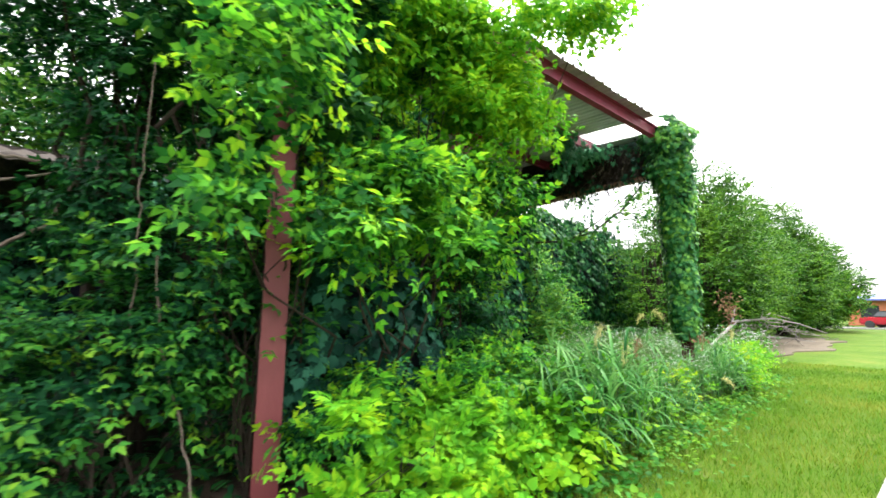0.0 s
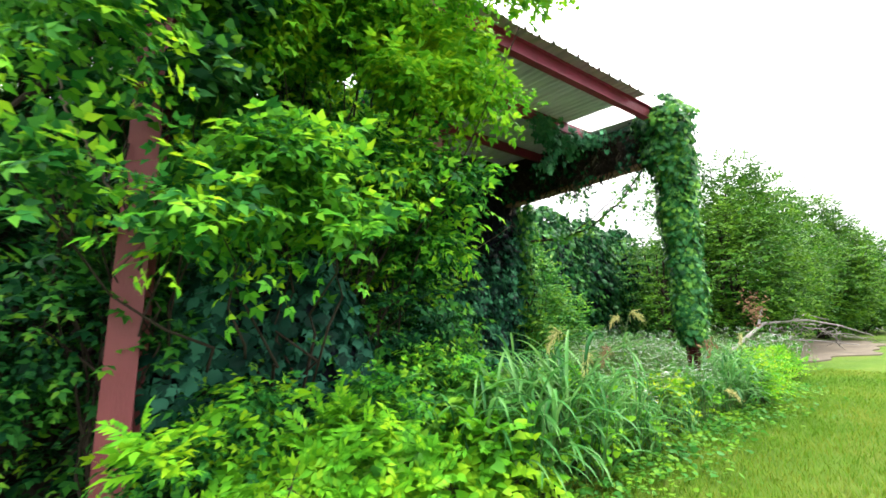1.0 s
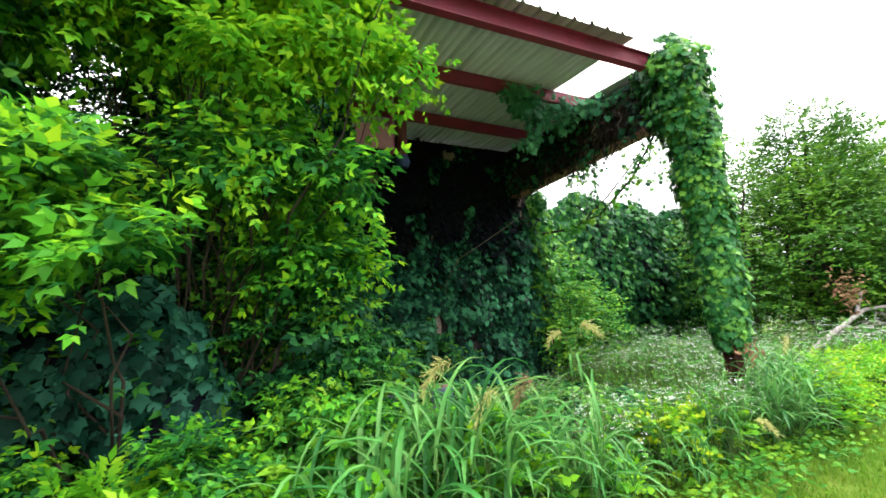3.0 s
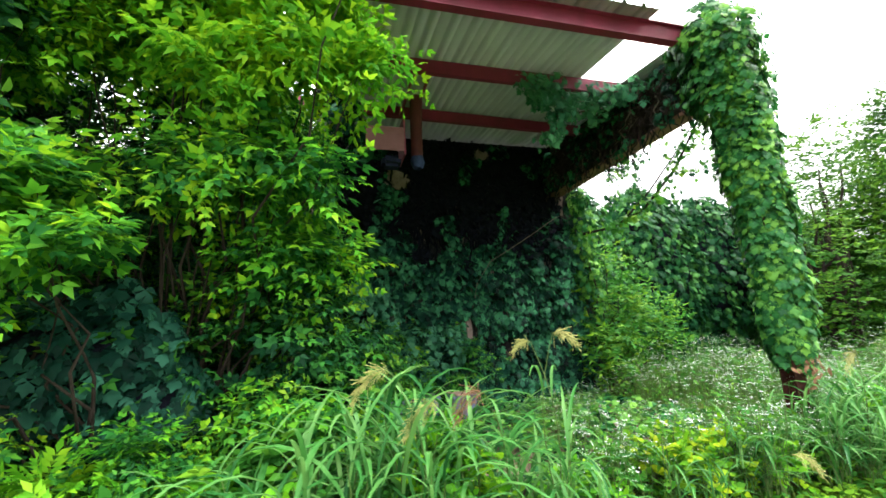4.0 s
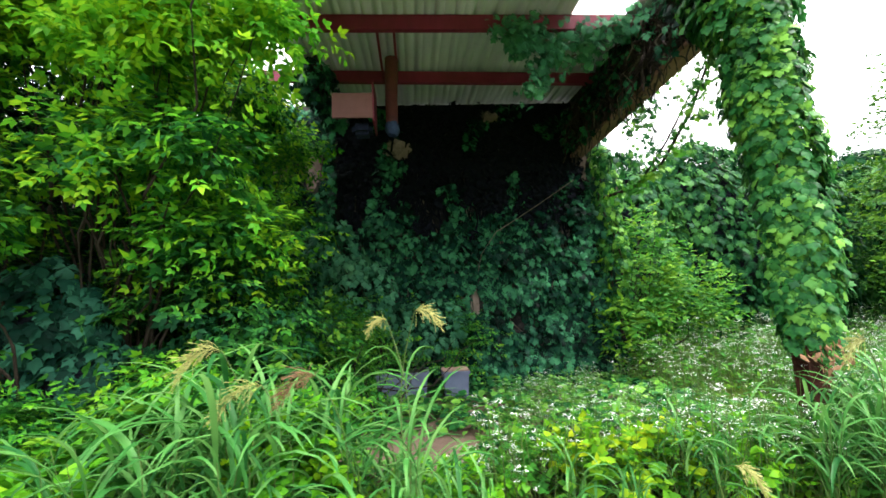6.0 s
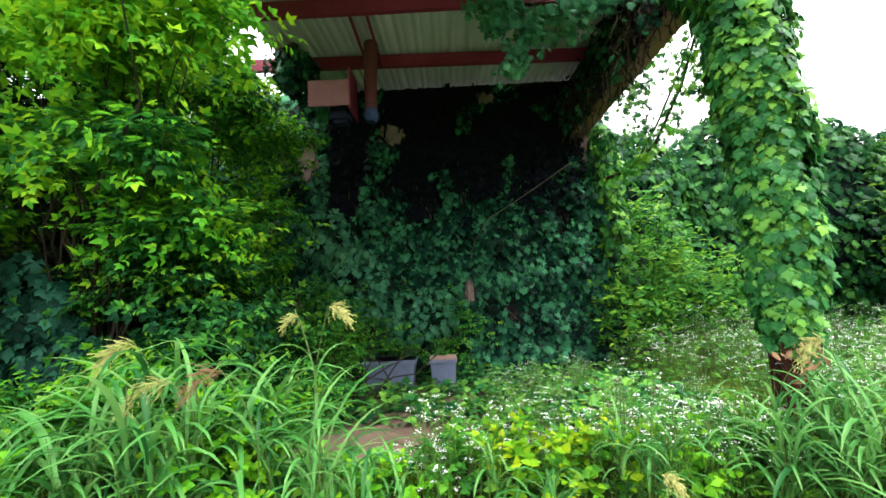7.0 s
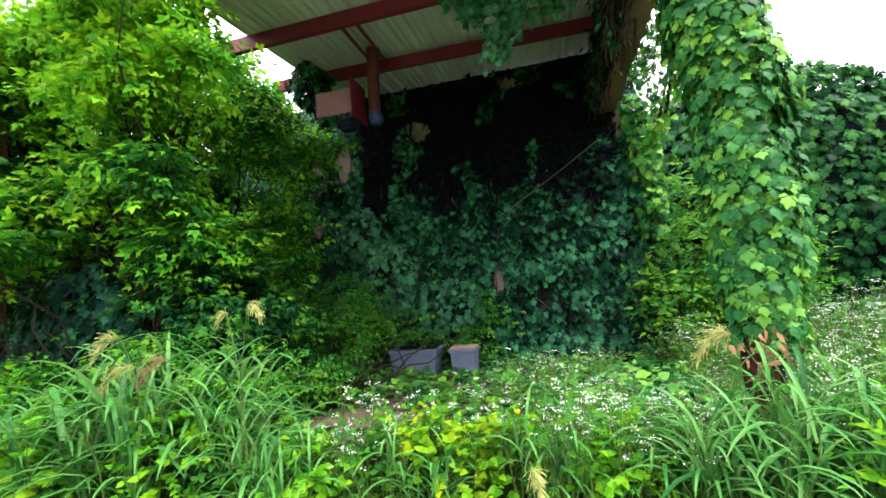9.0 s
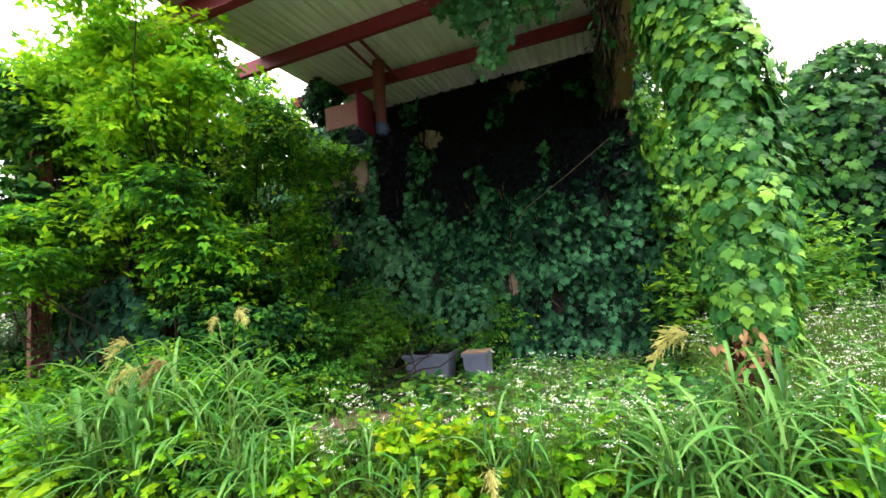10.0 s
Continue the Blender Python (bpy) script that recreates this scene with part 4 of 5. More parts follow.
bush("shrub", (1.6, 2.6, 0.0), [(1.3, 2.4, 0.45, 0.22, 0.2, 0.38), (1.85, 2.5, 0.5, 0.4, 0.3, 0.38), (2.5, 2.7, 0.5, 0.5, 0.3, 0.3)],
     330, 7, 0.34, 0.2, T_PIN7, L_LIME, "low lime green shrub with long pointed leaflets", "shrub", 22, 0.01, -0.1, 0.7, 0.7)
LOW = boughs([(2.1, 3.15, 0.6, 0.9, 0.35, 0.45), (3.3, 3.3, 0.65, 0.9, 0.45, 0.5), (4.1, 3.4, 0.6, 0.7, 0.45, 0.5), (1.75, 3.1, 0.5, 0.3, 0.3, 0.4)], 22, (0.2, 0.34), (0.07, 0.13))
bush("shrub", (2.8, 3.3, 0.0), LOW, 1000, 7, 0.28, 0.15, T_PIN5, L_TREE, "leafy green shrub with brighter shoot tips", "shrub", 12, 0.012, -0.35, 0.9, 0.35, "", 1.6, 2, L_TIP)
bush("weed", (3.6, 2.9, 0.0), [(3.5, 2.9, 0.5, 0.5, 0.25, 0.4), (2.5, 2.8, 0.45, 0.4, 0.25, 0.35)], 260, 7, 0.26, 0.09, T_HEART, L_WEED, "weed with broad heart-shaped leaves", "weed", 10, 0.008, -0.1, 0.7, 0.5)
bush("shrub", (2.6, 2.5, 0.0), [(2.4, 2.45, 0.3, 0.6, 0.3, 0.32), (3.3, 2.55, 0.35, 0.6, 0.35, 0.4), (1.65, 2.5, 0.65, 0.4, 0.25, 0.4)],
     620, 7, 0.26, 0.09, T_HEART, L_LIME, "low bush with yellow-green heart-shaped leaves", "bush", 22, 0.008, -0.1, 0.7, 0.6)
bush("shrub", (4.6, 5.0, 0.08), [(4.2, 4.9, 0.8, 0.7, 0.7, 0.65), (4.0, 6.4, 1.1, 0.7, 0.6, 0.9), (5.6, 7.2, 0.9, 1.1, 0.3, 0.6)],
     900, 8, 0.40, 0.13, T_PIN5, L_TREE, "dull green shrub growing on the slab", "shrub", 18, 0.015, -0.05, 0.6, 0.2, "", 1.3, 2, L_WEED)
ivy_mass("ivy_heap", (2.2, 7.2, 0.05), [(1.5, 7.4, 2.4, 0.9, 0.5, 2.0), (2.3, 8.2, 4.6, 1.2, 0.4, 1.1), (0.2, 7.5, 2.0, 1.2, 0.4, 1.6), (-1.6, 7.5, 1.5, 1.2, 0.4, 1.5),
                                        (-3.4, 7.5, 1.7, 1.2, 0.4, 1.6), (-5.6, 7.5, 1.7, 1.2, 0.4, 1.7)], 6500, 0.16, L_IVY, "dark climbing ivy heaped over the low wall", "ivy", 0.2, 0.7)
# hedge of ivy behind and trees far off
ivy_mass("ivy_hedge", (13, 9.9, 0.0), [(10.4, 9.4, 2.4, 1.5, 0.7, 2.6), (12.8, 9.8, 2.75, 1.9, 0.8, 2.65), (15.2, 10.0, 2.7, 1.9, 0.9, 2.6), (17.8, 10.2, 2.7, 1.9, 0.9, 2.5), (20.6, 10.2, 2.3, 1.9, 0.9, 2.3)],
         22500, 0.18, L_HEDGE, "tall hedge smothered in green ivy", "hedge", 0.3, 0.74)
bush("sapling", (9.6, 7.6, 0.0), [(9.6, 7.5, 2.0, 0.55, 0.5, 1.1), (10.4, 7.6, 1.4, 0.8, 0.6, 0.9), (9.2, 7.1, 1.0, 0.4, 0.4, 0.7)],
     800, 7, 0.42, 0.14, T_OVAL, L_WEED, "yellow-green sapling by the wall corner", "sapling", 12, 0.02, -0.15, 0.6, 0.2)


def far_tree(base, h, w, label, thin=0.0, n=1500, leaf=0.34):
    x, y = base
    bl = [(x, y, h * 0.42, w, w * 0.8, h * 0.36), (x - w * 0.5, y - 0.4, h * 0.34, w * 0.7, w * 0.6, h * 0.28), (x + w * 0.6, y + 0.3, h * 0.36, w * 0.7, w * 0.6, h * 0.3),
          (x + 0.2 * w, y, h * 0.72, w * 0.55, w * 0.5, h * 0.26)]
    return bush("tree", (x, y, 0.0), bl, n * 4, 10, 0.75, leaf * 0.52, T_DIAM, L_FAR, label, "tree", 12, 0.10, thin - 0.22, 0.6, 0.45, "trees beyond the lawn", 0.6)


far_tree((15.6, 7.0), 6.6, 1.3, "slender olive green tree beside the hedge", 0.12, 420, 0.26)
far_tree((19.5, 6.6), 8.0, 2.8, "bushy green tree beyond the canopy")
far_tree((25.0, 7.4), 8.6, 3.2, "bushy green tree beyond the canopy", 0.0, 1700)
far_tree((33.0, 7.2), 8.6, 3.6, "bushy green tree beyond the canopy", 0.0, 1700, 0.42)
far_tree((43.0, 7.4), 7.6, 4.0, "feathery grey-green tree at the edge of the lawn", 0.1, 1500, 0.5)
far_tree((-3.2, 11.5), 8.5, 3.0, "tall dark tree behind the low wall", -0.15, 1150, 0.4)
far_tree((1.5, 12.5), 9.0, 3.0, "tall dark tree behind the low wall", -0.15, 1150, 0.4)
far_tree((-5.5, 8.8), 8.0, 2.4, "tall dark tree behind the low wall", -0.15, 1150, 0.4)

# ---- grass ----


def blade(n=8, a0=62.0, bend=130.0, w=0.014):
    """An arching blade that starts steep and ends hanging."""
    s = np.linspace(0, 1, n)
    ang = np.radians(a0 - bend * s ** 1.15)
    x = np.concatenate([[0], np.cumsum(np.cos(ang[:-1]) / (n - 1))])
    z = np.concatenate([[0], np.cumsum(np.sin(ang[:-1]) / (n - 1))])
    wd = w * np.sin(np.pi * (0.15 + 0.85 * s)) ** 0.7
    v, t = [], []
    for i in range(n):
        v += [(x[i], wd[i], z[i] + wd[i] * 0.5), (x[i], 0, z[i]), (x[i], -wd[i], z[i] + wd[i] * 0.5)]
    for i in range(n - 1):
        a = 3 * i
        t += [(a, a + 1, a + 4), (a, a + 4, a + 3), (a + 1, a + 2, a + 5), (a + 1, a + 5, a + 4)]
    return np.array(v), np.array(t)


BLADES = [blade(8, a_, b_, w_) for a_, b_, w_ in ((74, 125, 0.021), (60, 125, 0.025), (76, 135, 0.022), (76, 85, 0.017))]
BLADE_MESH = [mesh_of("blade", bv, bt, L_GRASS) for bv, bt in BLADES]


def grass_clump(nstem, height, spread):
    """Upright stems with arching blades by turns up each; the outer blades are parts, the rest is joined."""
    t = thing("grass_clump", (0, 0, 0), "tall clump of arching broad-bladed green grass", "grass", "tall grass along the canopy")
    st, rest = [], [[] for _ in BLADES]
    for i in range(nstem):
        a, rad = rng.uniform(0, 6.28), spread * math.sqrt(rng.random())
        b0 = np.array([rad * math.cos(a), rad * math.sin(a), 0])
        h = height * rng.uniform(0.45, 0.95)
        lean = np.array([math.cos(a), math.sin(a), 0]) * 0.22 * h
        top = b0 + lean + np.array([0, 0, h])
        p = wander(b0, top, 7, 0.015)
        st.append(tube(p, np.linspace(0.006, 0.003, 7), 4))
        az = rng.uniform(0, 6.28)
        for j in range(6):
            f_ = 0.12 + 0.75 * j / 5
            q = b0 + (top - b0) * f_
            k = int(rng.integers(0, 4))
            az_ = az + math.pi * (j % 2) + rng.normal(0, 0.5)
            L = height * rng.uniform(0.5, 0.85)
            rest[k].append((q, (math.cos(az_), math.sin(az_), rng.normal(0, 0.08)), L))
    pcs = []
    for k, lst in enumerate(rest):
        single = lst[:9]
        for q, ax, L in single:
            o = put("blade", BLADE_MESH[k], t)
            o.location, o.rotation_euler, o.scale = q, (0, 0, math.atan2(ax[1], ax[0])), (L,) * 3
        lst = lst[9:]
        if lst:
            P, A, S = (np.array(u_) for u_ in zip(*lst))
            pcs.append(scatter(*BLADES[k], P, A, np.tile([0, 0, 1.0], (len(P), 1)), S))
    v, f = merge(pcs)
    put("blades", mesh_of("blades", v, f, L_GRASS), t)
    v, f = merge(st)
    put("stems", mesh_of("stems", v, f, M_STEM), t)
    return t


clumps = [grass_clump(13, 1.0, 0.28), grass_clump(15, 1.12, 0.30), grass_clump(12, 1.05, 0.32)]
spots = [(3.7, 2.2, 0, 0.9), (4.1, 2.35, 1, 1.0), (4.5, 2.1, 2, 0.9), (4.62, 2.5, 1, 1.0), (5.3, 2.2, 0, 0.85), (4.4, 2.7, 0, 1.0), (3.4, 2.5, 2, 0.8), (5.62, 1.9, 1, 0.55), (6.6, 1.9, 2, 0.5),
         (7.3, 2.2, 0, 0.6), (8.15, 2.1, 2, 0.65), (8.45, 1.9, 1, 0.75), (8.85, 2.05, 0, 0.78), (9.25, 2.3, 2, 0.78), (9.0, 1.8, 2, 0.7), (9.8, 2.5, 0, 0.75)]


def edge(x):
    """Where the mown lawn ends and the tall growth begins."""
    return 1.95 + 0.1 * x


spots = [(x, edge(x) - 0.02 + 0.6 * (y - 1.75), k, s * 1.08) for x, y, k, s in spots]
for x, y, k, s in spots[3:]:
    c = copy_thing(clumps[k], pose(x, y, 0, 0, 0, rng.uniform(0, 360)))
    c.scale = (s,) * 3
for c, (x, y, k, s) in zip(clumps, spots[:3]):
    c.location, c.scale = (x, y, 0), (s,) * 3



def seed_stalk(foot, tip, droop, size, mat, label):
    """One tall stem that bows over at the top into a loose nodding panicle."""
    t = thing("grass_stalk", foot, label, "grass", "seeding grass stalks")
    f, e, d = np.zeros(3), np.array(tip, float) - np.array(foot, float), np.array([math.cos(droop), math.sin(droop), 0])
    s_ = np.linspace(0, 1, 10)[:, None]
    spine = f + (e - f) * s_ + np.array([0, 0, 0.12]) * np.sin(np.pi * s_) - d * 0.12 * np.sin(np.pi * s_)
    put("stem", mesh_of("stem", *tube(spine, np.linspace(0.005, 0.0025, 10), 5), M_STEM), t)
    pcs = []
    for j in range(110):
        u = rng.random()
        s0 = e + (d * 0.75 + np.array([0, 0, 0.35 - 0.9 * u])) * size * u
        out = d * rng.uniform(0.25, 0.7) + rng.normal(0, 0.22, 3) + np.array([0, 0, 0.05])
        e0 = s0 + out * size * 0.55 * (1.1 - 0.6 * u) + np.array([0, 0, -0.22 * size * rng.random()])
        pcs.append(tube([s0, (s0 + e0) / 2 + np.array([0, 0, 0.04 * size]), e0], [0.0008, 0.0014, 0.0021], 3))
    put("seed_head", mesh_of("seed_head", *merge(pcs), mat), t)
    for j in range(3):
        o = put("blade", BLADE_MESH[j], t)
        o.location, o.rotation_euler, o.scale = spine[2 + 2 * j], (0, 0, droop + 2.2 * j), (0.45,) * 3
    return t


STRAW, BROWN = "tall green grass stalk with a nodding straw-coloured seed head", "grass stalk with a dry brown seed head"
for foot, tip, droop, size, mat, label in (((4.4, 2.45, 0), (4.25, 2.5, 1.32), 3.3, 0.30, M_SEED, STRAW), ((4.6, 2.45, 0), (4.52, 2.4, 1.12), 3.5, 0.30, M_SEED, STRAW),
                                           ((5.25, 2.5, 0), (5.22, 2.5, 1.45), 2.8, 0.16, M_SEED, STRAW), ((5.4, 2.5, 0), (5.40, 2.5, 1.50), -0.4, 0.2, M_SEED, STRAW),
                                           ((4.9, 2.5, 0), (4.82, 2.4, 1.16), 3.4, 0.26, M_DRYLEAF, BROWN),
                                           ((8.55, 2.75, 0), (8.33, 2.5, 1.16), 3.3, 0.24, M_SEED, STRAW), ((7.3, 2.45, 0), (7.25, 2.4, 0.5), -1.2, 0.2, M_SEED, STRAW)):
    seed_stalk(foot, tip, droop, size, mat, label)

# ---- flowering weeds ----


def flower_clump(nst, h, spread, leaf):
    t = thing("wildflower", (0, 0, 0), "white umbel wildflowers with fine green leaves", "wildflower", "white wildflowers")
    st, fl, P, A = [], [], [], []
    for i in range(nst):
        a, rad = rng.uniform(0, 6.28), spread * math.sqrt(rng.random())
        b = np.array([rad * math.cos(a), rad * math.sin(a), 0])
        top = b + np.array([rng.normal(0, 0.08), rng.normal(0, 0.08), h * rng.uniform(0.6, 1.1)])
        p = wander(b, top, 5, 0.02)
        st.append(tube(p, np.linspace(0.005, 0.0025, 5), 3))
        for j in range(4):
            q = p[rng.integers(1, 5)] + rng.normal(0, 0.02, 3)
            P.append(q)
            A.append((rng.normal(), rng.normal(), rng.normal(0.1, 0.4)))
        for k in range(rng.integers(1, 3)):
            c = top + rng.normal(0, 0.035, 3)
            m = 7
            aa = rng.uniform(0, 6.28, m)
            rr = 0.022 * np.sqrt(rng.random(m))
            fp = c + np.stack([rr * np.cos(aa), rr * np.sin(aa), rng.normal(0, 0.004, m)], 1)
            fl.append(scatter([(0, 0, 0), (0.5, 0.5, 0.1), (1, 0, 0.15), (0.5, -0.5, 0.1)], [(0, 2, 1), (0, 3, 2)], fp, np.stack([np.cos(aa), np.sin(aa), 0 * aa], 1),
                              rng.normal(0, 0.3, (m, 3)) + np.array([0, 0, 1]), np.full(m, 0.0115)))
    n = len(P)
    lv = scatter(*leaf, np.array(P), np.array(A), rng.normal(0, 0.35, (n, 3)) + np.array([0, 0, 1]), rng.uniform(0.05, 0.12, n))
    put("leaves", mesh_of("leaves", *lv, L_WEED), t)
    put("stems", mesh_of("stems", *merge(st), M_STEM), t)
    put("flowers", mesh_of("flowers", *merge(fl), M_PETAL), t, "tiny white flower heads")
    return t


def feather():
    """A small fern-like leaf of plain leaflets."""
    P, A = [(0.75, 0, 0)], [(1, 0, 0)]
    for x in (0.15, 0.38, 0.6):
        P += [(x, 0, 0)] * 2
        A += [(0.7, 0.8, 0), (0.7, -0.8, 0)]
    return scatter(*T_DIAM, P, A, np.tile([0, 0, 1.0], (7, 1)), np.full(7, 0.38))


T_FEATHER = feather()
FL = [flower_clump(52, 0.75, 0.42, T_FEATHER), flower_clump(46, 0.9, 0.42, T_FEATHER), flower_clump(44, 0.6, 0.45, T_DIAM)]
k = 0
for x in np.arange(6.0, 16.0, 0.7):
    for y in np.arange(2.5, 8.9, 0.66):
        xx, yy = x + rng.uniform(-0.25, 0.25), y + rng.uniform(-0.25, 0.25)
        if yy > 7.2 and xx < 10 or (xx < 9 and 3.7 < yy and rng.random() < 0.25 + 0.75 * (xx < 6.3)) or yy < edge(xx) + 0.15:
            continue
        s = rng.uniform(0.75, 1.1) * (0.55 if 3.4 < yy and xx < 9 else 0.85 if xx < 9 else 1.1)
        c = copy_thing(FL[k % 3], pose(xx, yy, 0.0, 0, 0, rng.uniform(0, 360)))
        c.scale = (s,) * 3
        k += 1
FL[0].location, FL[1].location, FL[2].location = (6.2, 3.0, 0), (7.4, 3.1, 0), (8.0, 3.3, 0)

# ground cover on the slab, with the bare concrete showing in two places
n = 5200
P = np.stack([rng.uniform(3.6, 9.1, n), rng.uniform(3.4, 7.5, n), rng.uniform(0.10, 0.26, n)], 1)
P = P[(((P[:, 0] - 5.3) / 0.85) ** 2 + ((P[:, 1] - 4.3) / 0.55) ** 2 > 1 - 0.3 * rng.random(n)) & (((P[:, 0] - 7.05) / 0.42) ** 2 + ((P[:, 1] - 4.1) / 0.2) ** 2 > 1)
      & ~((np.abs(P[:, 0] - 5.985) < 0.26) & (np.abs(P[:, 1] - 6.7) < 0.3)) & ~((np.abs(P[:, 0] - 5.16) < 0.44) & (np.abs(P[:, 1] - 6.75) < 0.3))]
n = len(P)
a = rng.uniform(0, 6.28, n)
v, t = scatter(*T_HEART, P, np.stack([np.cos(a), np.sin(a), rng.normal(0.1, 0.3, n)], 1), rng.normal(0, 0.35, (n, 3)) + np.array([0, 0, 1]), rng.uniform(0.06, 0.15, n))
tagged(put("ground_cover", mesh_of("ground_cover", v, t, L_VINE)), "green creeping leaves over the slab", "weeds", kind="stuff")

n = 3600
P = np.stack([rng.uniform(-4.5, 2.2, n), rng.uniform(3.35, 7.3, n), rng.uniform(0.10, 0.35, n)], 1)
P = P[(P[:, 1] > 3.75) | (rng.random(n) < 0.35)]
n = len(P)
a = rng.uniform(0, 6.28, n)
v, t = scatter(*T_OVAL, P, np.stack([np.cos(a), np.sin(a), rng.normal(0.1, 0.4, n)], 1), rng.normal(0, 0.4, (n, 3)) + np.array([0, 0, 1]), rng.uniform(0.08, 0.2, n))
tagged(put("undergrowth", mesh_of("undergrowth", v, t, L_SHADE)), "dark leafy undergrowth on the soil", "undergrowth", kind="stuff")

# low creeping weeds where the lawn meets the tall growth
n = 5200
P = np.stack([rng.uniform(1.5, 12.0, n), 2.0 + np.abs(rng.normal(0, 0.45, n)) * rng.choice([-0.7, 1], n), rng.uniform(0.0, 0.10, n)], 1)
P[:, 1] += edge(P[:, 0]) - 2.02
a = rng.uniform(0, 6.28, n)
v, t = scatter(*T_HEART, P, np.stack([np.cos(a), np.sin(a), rng.normal(0.1, 0.3, n)], 1), rng.normal(0, 0.35, (n, 3)) + np.array([0, 0, 1]), rng.uniform(0.03, 0.075, n))
tagged(put("creeping_weeds", mesh_of("creeping_weeds", v, t, L_WEED)), "low green creeping weeds at the lawn edge", "weeds", kind="stuff")

# broad-leaved weeds in front
for x, off, h, n_, lm in ((6.6, 0.25, 0.6, 110, L_YELLOW), (6.2, 0.42, 0.5, 80, L_WEED), (7.15, 0.35, 0.55, 100, L_YELLOW), (7.7, 0.3, 0.5, 100, L_LIME), (4.6, 0.22, 0.85, 150, L_LIME), (5.0, 0.25, 0.4, 100, L_WEED),
                          (3.85, 0.25, 0.6, 140, L_WEED), (5.65, 0.25, 0.42, 100, L_LIME), (8.35, 0.42, 0.5, 120, L_WEED), (3.3, 0.3, 0.6, 140, L_LIME), (9.2, 0.4, 0.5, 110, L_WEED), (4.2, 0.5, 0.7, 140, L_WEED)):
    y = edge(x) + off
    bush("weed", (x, y, 0.0), [(x, y, h * 0.55, 0.33, 0.26, h * 0.5)], n_, 7, 0.22, 0.06, T_HEART, lm, "leafy weed with yellowing leaves in the grass" if lm is L_YELLOW else "bright green leafy weed in the grass", "weed", 9, 0.006, -0.5, 0.8, 0.8,
         "leafy weeds in the grass")

for x, y, h, lm in ((9.35, 2.75, 0.75, L_LIME), (9.9, 2.9, 0.8, L_YELLOW), (10.5, 3.05, 0.8, L_LIME), (11.2, 3.15, 0.75, L_YELLOW), (12.1, 3.3, 0.7, L_LIME), (13.0, 3.4, 0.6, L_LIME)):
    bush("weed", (x, y, 0.0), [(x, y, h * 0.5, 0.42, 0.3, h * 0.5)], 150, 7, 0.24, 0.075, T_OVAL, lm, "upright yellow-green weed beyond the vine column", "weed", 9, 0.006, -0.5, 0.8, 0.8, "yellow-green weeds by the lawn")

# ---- lawn ----
n = 60000
P = np.stack([rng.uniform(2.0, 16.0, n), rng.uniform(0.6, 3.4, n), np.full(n, -0.02)], 1)
P = P[rng.random(n) < np.clip(1.4 - (P[:, 0] - 3) / 16, 0.2, 1)]
n = len(P)
a = rng.uniform(0, 6.28, n)
bl = [(0, 0.06, 0), (0, -0.06, 0), (0.35, 0.04, 0.6), (0.35, -0.04, 0.6), (0.8, 0, 0.95)]
v, t = scatter(bl, [(0, 1, 3), (0, 3, 2), (2, 3, 4)], P, np.stack([np.cos(a), np.sin(a), 0 * a], 1), np.tile([0, 0, 1.0], (n, 1)), rng.uniform(0.03, 0.085, n))
tagged(put("lawn_grass", mesh_of("lawn_grass", v, t, L_LAWN)), "short mown green lawn grass", "grass", kind="stuff")

# path at the edge of the lawn
bm = bmesh.new()
box(bm, -30, 80, -1.3, 0.60, -0.1, 0.02, 0.01)
tagged(part("pavement", bm, M_KERB), "pale concrete path along the lawn", "path", kind="structure")

# ---- beyond the lawn ----
shop = thing("building", (66, 2.0, 0), "low orange-walled building with a blue roof", "building")
bm = bmesh.new()
box(bm, -5, 6, -7, 5.6, 0, 2.5, 0.03)
part("wall", bm, M_ORANGE, shop)
bm = bmesh.new()
box(bm, -5.7, 6.7, -7.6, 6.2, 2.5, 2.7, 0.03)
bmesh.ops.create_cone(bm, cap_ends=True, segments=4, radius1=8.8, radius2=3.5, depth=0.9, matrix=pose(0.5, -0.7, 3.15, 0, 0, 45))
part("roof", bm, M_BLUEROOF, shop)
for y in (-5.6, -2.6, 0.4, 3.2):
    bm = bmesh.new()
    box(bm, -5.06, -5.0, y, y + 1.4, 0.8, 2.0, 0.01)
    part("window", bm, M_GLASS, shop)


def car(at, turn, label):
    t = thing("car", at, label, "car")
    t.rotation_euler.z = turn
    bm = bmesh.new()
    box(bm, -2.1, 2.1, -0.85, 0.85, 0.3, 0.95, 0.12)
    part("body", bm, M_CAR, t)
    bm = bmesh.new()
    box(bm, -1.2, 1.1, -0.75, 0.75, 0.93, 1.5, 0.1)
    for v in bm.verts:
        if v.co.z > 1.2:
            v.co.x *= 0.72
            v.co.y *= 0.86
    part("cabin", bm, M_GLASS, t)
    for x in (-1.3, 1.3):
        for y in (-0.8, 0.8):
            bm = bmesh.new()
            bmesh.ops.create_cone(bm, cap_ends=True, segments=18, radius1=0.33, radius2=0.33, depth=0.2, matrix=pose(x, y, 0.33, 90, 0, 0))
            part("wheel", bm, M_TYRE, t)
    return t


car((53, 3.7, 0.0), 1.2, "small red car parked by the road")
bm = bmesh.new()
box(bm, 50, 56, -60, 60, -0.1, 0.0)
tagged(part("road", bm, M_ROAD), "grey asphalt road across the far end", "road", kind="structure")
bm = bmesh.new()
box(bm, 49.4, 50, -60, 60, -0.1, 0.09, 0.02)
tagged(part("kerb", bm, M_KERB), "pale concrete kerb of the far road", "kerb", kind="structure")

# fallen branch by the trees
log = thing("fallen_branch", (18.5, 4.6, 0.0), "grey fallen branch with bare twigs lying on the lawn", "branch")
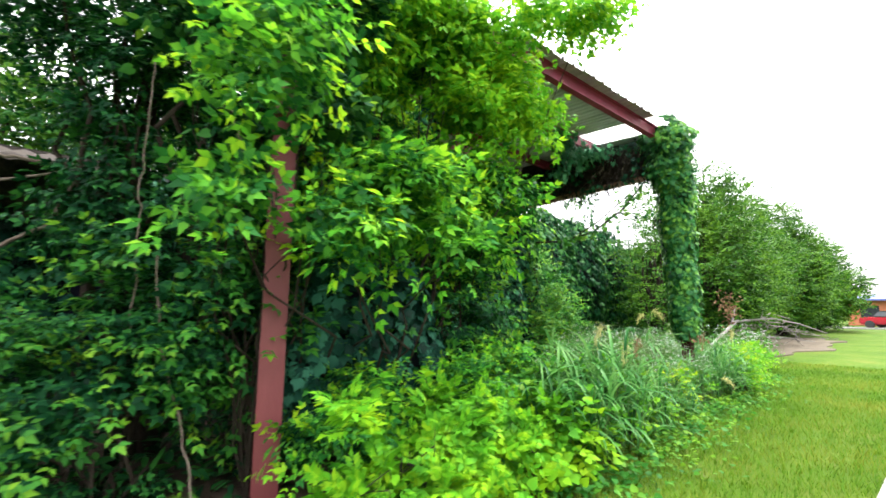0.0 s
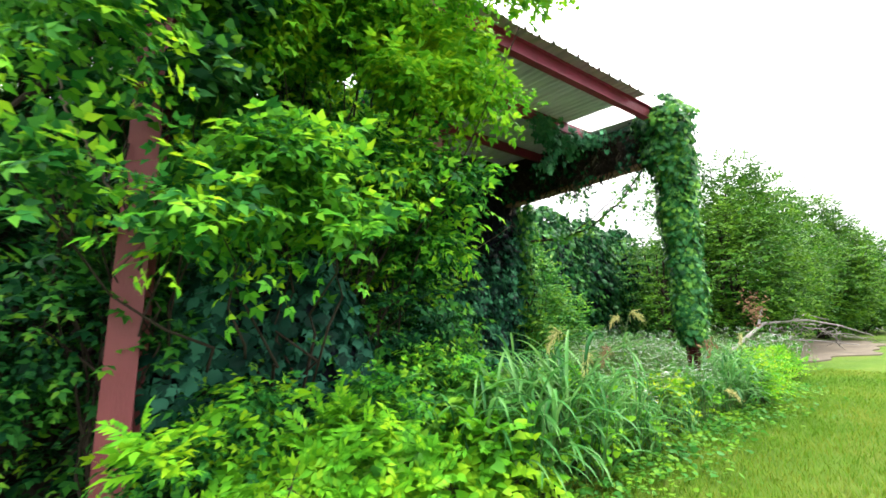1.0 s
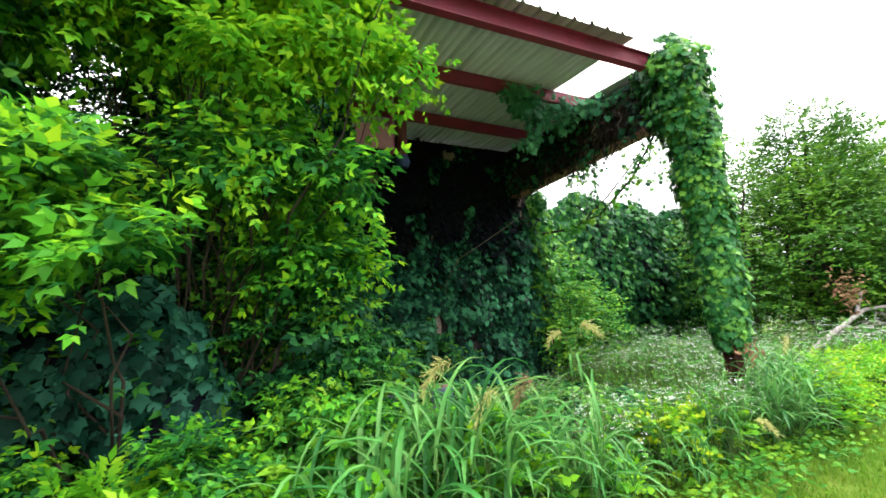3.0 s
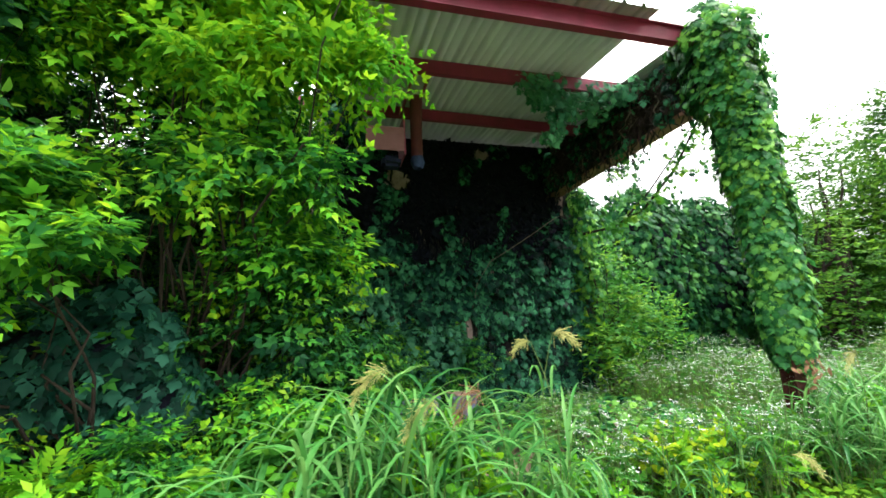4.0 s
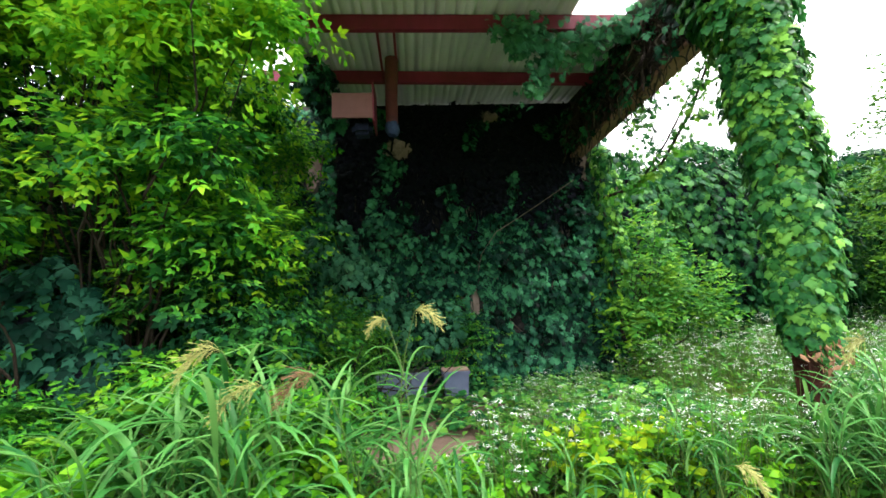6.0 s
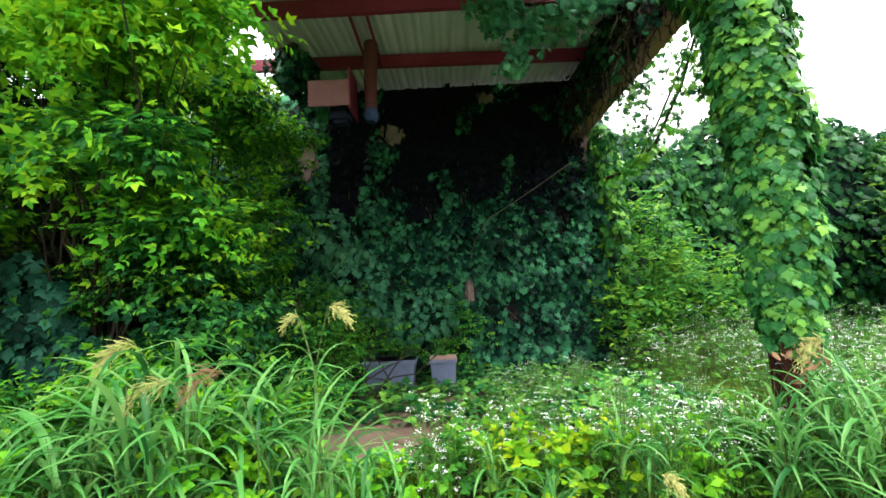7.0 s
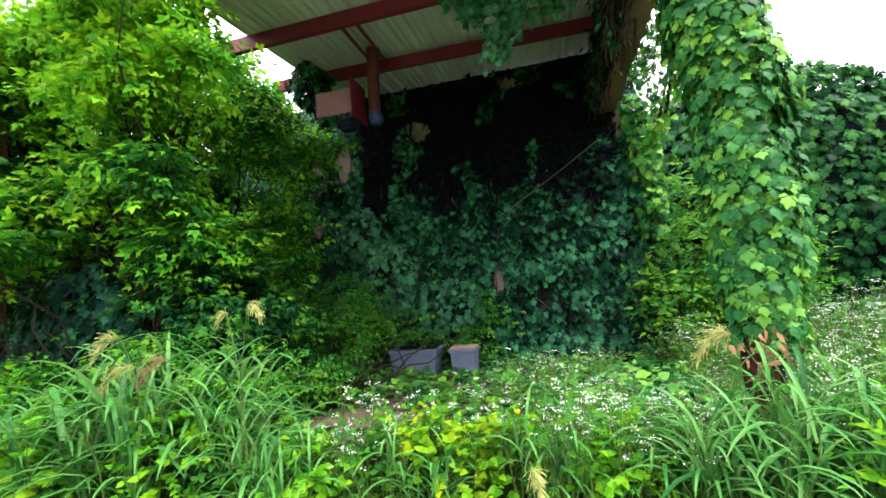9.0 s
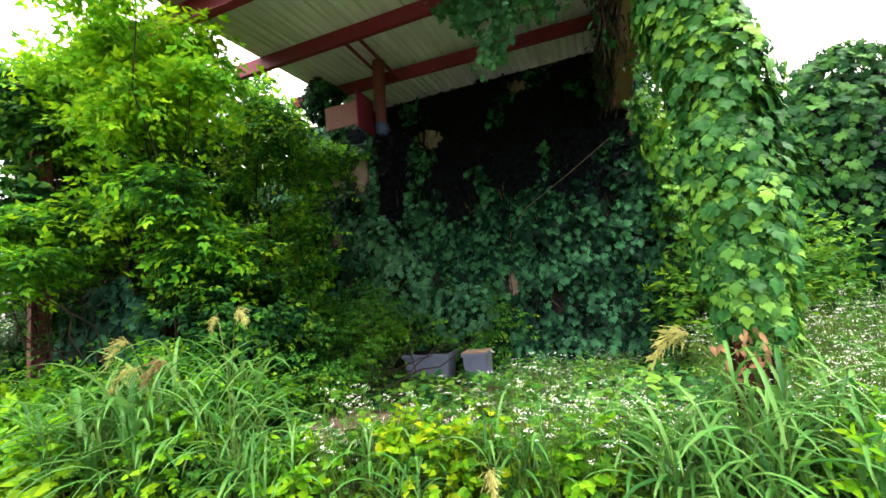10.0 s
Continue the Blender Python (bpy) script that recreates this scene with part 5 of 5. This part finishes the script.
pcs = [tube([(-6.5, -0.2, 0.25), (-4.2, 0.0, 0.75), (-2.0, 0.2, 1.15), (1.5, 0.0, 1.2), (4.5, -0.2, 0.95), (8.0, -0.5, 0.45)], np.linspace(0.06, 0.025, 6), 8),
       tube([(-3.5, 0.1, 0.55), (0.0, 0.3, 0.6), (3.5, 0.2, 0.4), (7.0, -0.2, 0.1)], np.linspace(0.04, 0.02, 4), 7),
       tube([(-2.4, 0.2, 1.1), (-1.7, 0.3, 1.55), (-1.0, 0.3, 1.65)], [0.045, 0.03, 0.015], 6), tube([(0.5, 0.1, 1.2), (2.5, 0.3, 1.4), (5.0, 0.2, 1.15)], [0.035, 0.028, 0.015], 6)]
for i in range(46):
    s = rng.uniform(-4, 7)
    a = np.array([s, 0.05, 0.3 + 0.8 * (1 - abs(s) / 8)])
    pcs.append(tube(wander(a, a + np.array([rng.normal(0.6, 0.9), rng.normal(0, 0.4), rng.normal(-0.1, 0.3)]), 6, 0.06), 0.013, 4))
v, t = merge(pcs)
v[:, 2] = np.maximum(v[:, 2], 0.01)
put("stems", mesh_of("stems", v, t, M_GREYWOOD, True), log)
P = np.array([-2.6, 0.2, 1.6]) + rng.normal(0, 0.15, (160, 3)) * np.array([1, 1, 1.5])
v, t = scatter(*T_OVAL, P, rng.normal(0, 1, (160, 3)), rng.normal(0, 1, (160, 3)), rng.uniform(0.08, 0.16, 160))
put("leaves", mesh_of("leaves", v, t, M_DRYLEAF), log, "clump of dead brown leaves")

# white pot and pale root at the foot of the red column
pot = thing("jug", (0.78, 3.3, 0.07), "dirty white plastic jug lying by the column", "jug")
v, t = tube([(-0.14, 0, 0.13), (-0.13, 0, 0.13), (-0.08, 0, 0.13), (0.06, 0, 0.13), (0.10, 0, 0.14), (0.15, 0.01, 0.15), (0.19, 0.01, 0.15)], [0.02, 0.09, 0.105, 0.10, 0.07, 0.03, 0.028], 14)
put("body", mesh_of("body", v, t, M_WHITE, True), pot)
v, t = tube([(0.18, 0.01, 0.15), (0.21, 0.01, 0.15)], [0.035, 0.035], 12)
put("cap", mesh_of("cap", v, t, M_WHITE, True), pot)
pot.scale = (0.62,) * 3

for name_, pts_, rad_ in (("pale", [(1.15, 3.15, 0.12), (0.85, 3.12, 0.14), (0.62, 3.14, 0.15), (0.50, 3.2, 0.22), (0.47, 3.25, 0.5), (0.40, 3.4, 0.85), (0.28, 3.5, 1.3), (0.22, 3.6, 1.9)], 0.007),
                          ("hanging", [(0.12, 3.6, 1.2), (0.10, 3.6, 1.9), (0.08, 3.62, 2.6), (0.10, 3.7, 3.4)], 0.005),
                          ("hanging", [(0.55, 3.2, 2.95), (0.62, 3.15, 2.7), (0.75, 3.2, 2.5), (0.86, 3.3, 2.3)], 0.007),
                          ("loop", [(-1.6, 4.9, 3.0), (-1.0, 4.8, 2.75), (-0.55, 4.8, 2.75), (-0.15, 4.9, 2.85), (0.1, 5.0, 2.9)], 0.014),
                          ("loop", [(-0.3, 4.7, 3.1), (-0.32, 4.7, 2.6), (-0.45, 4.7, 2.2), (-0.8, 4.7, 1.95), (-1.3, 4.8, 2.1)], 0.016),
                          ("loop", [(-1.5, 4.9, 2.2), (-0.9, 4.8, 2.5), (-0.4, 4.8, 2.7), (0.1, 4.9, 3.0)], 0.011)):
    st = thing("vine_stem", pts_[0], "pale bare woody vine stem", "vine stem", "bare vine stems")
    s = np.linspace(0, len(pts_) - 1, 30)
    q = np.stack([np.interp(s, range(len(pts_)), [p[k_] for p in pts_]) for k_ in range(3)], 1) + rng.normal(0, 0.008, (30, 3))
    v, t = tube(q, rad_, 6)
    put("stem", mesh_of("stem", v - np.array(pts_[0]), t, M_DRYVINE, True), st)
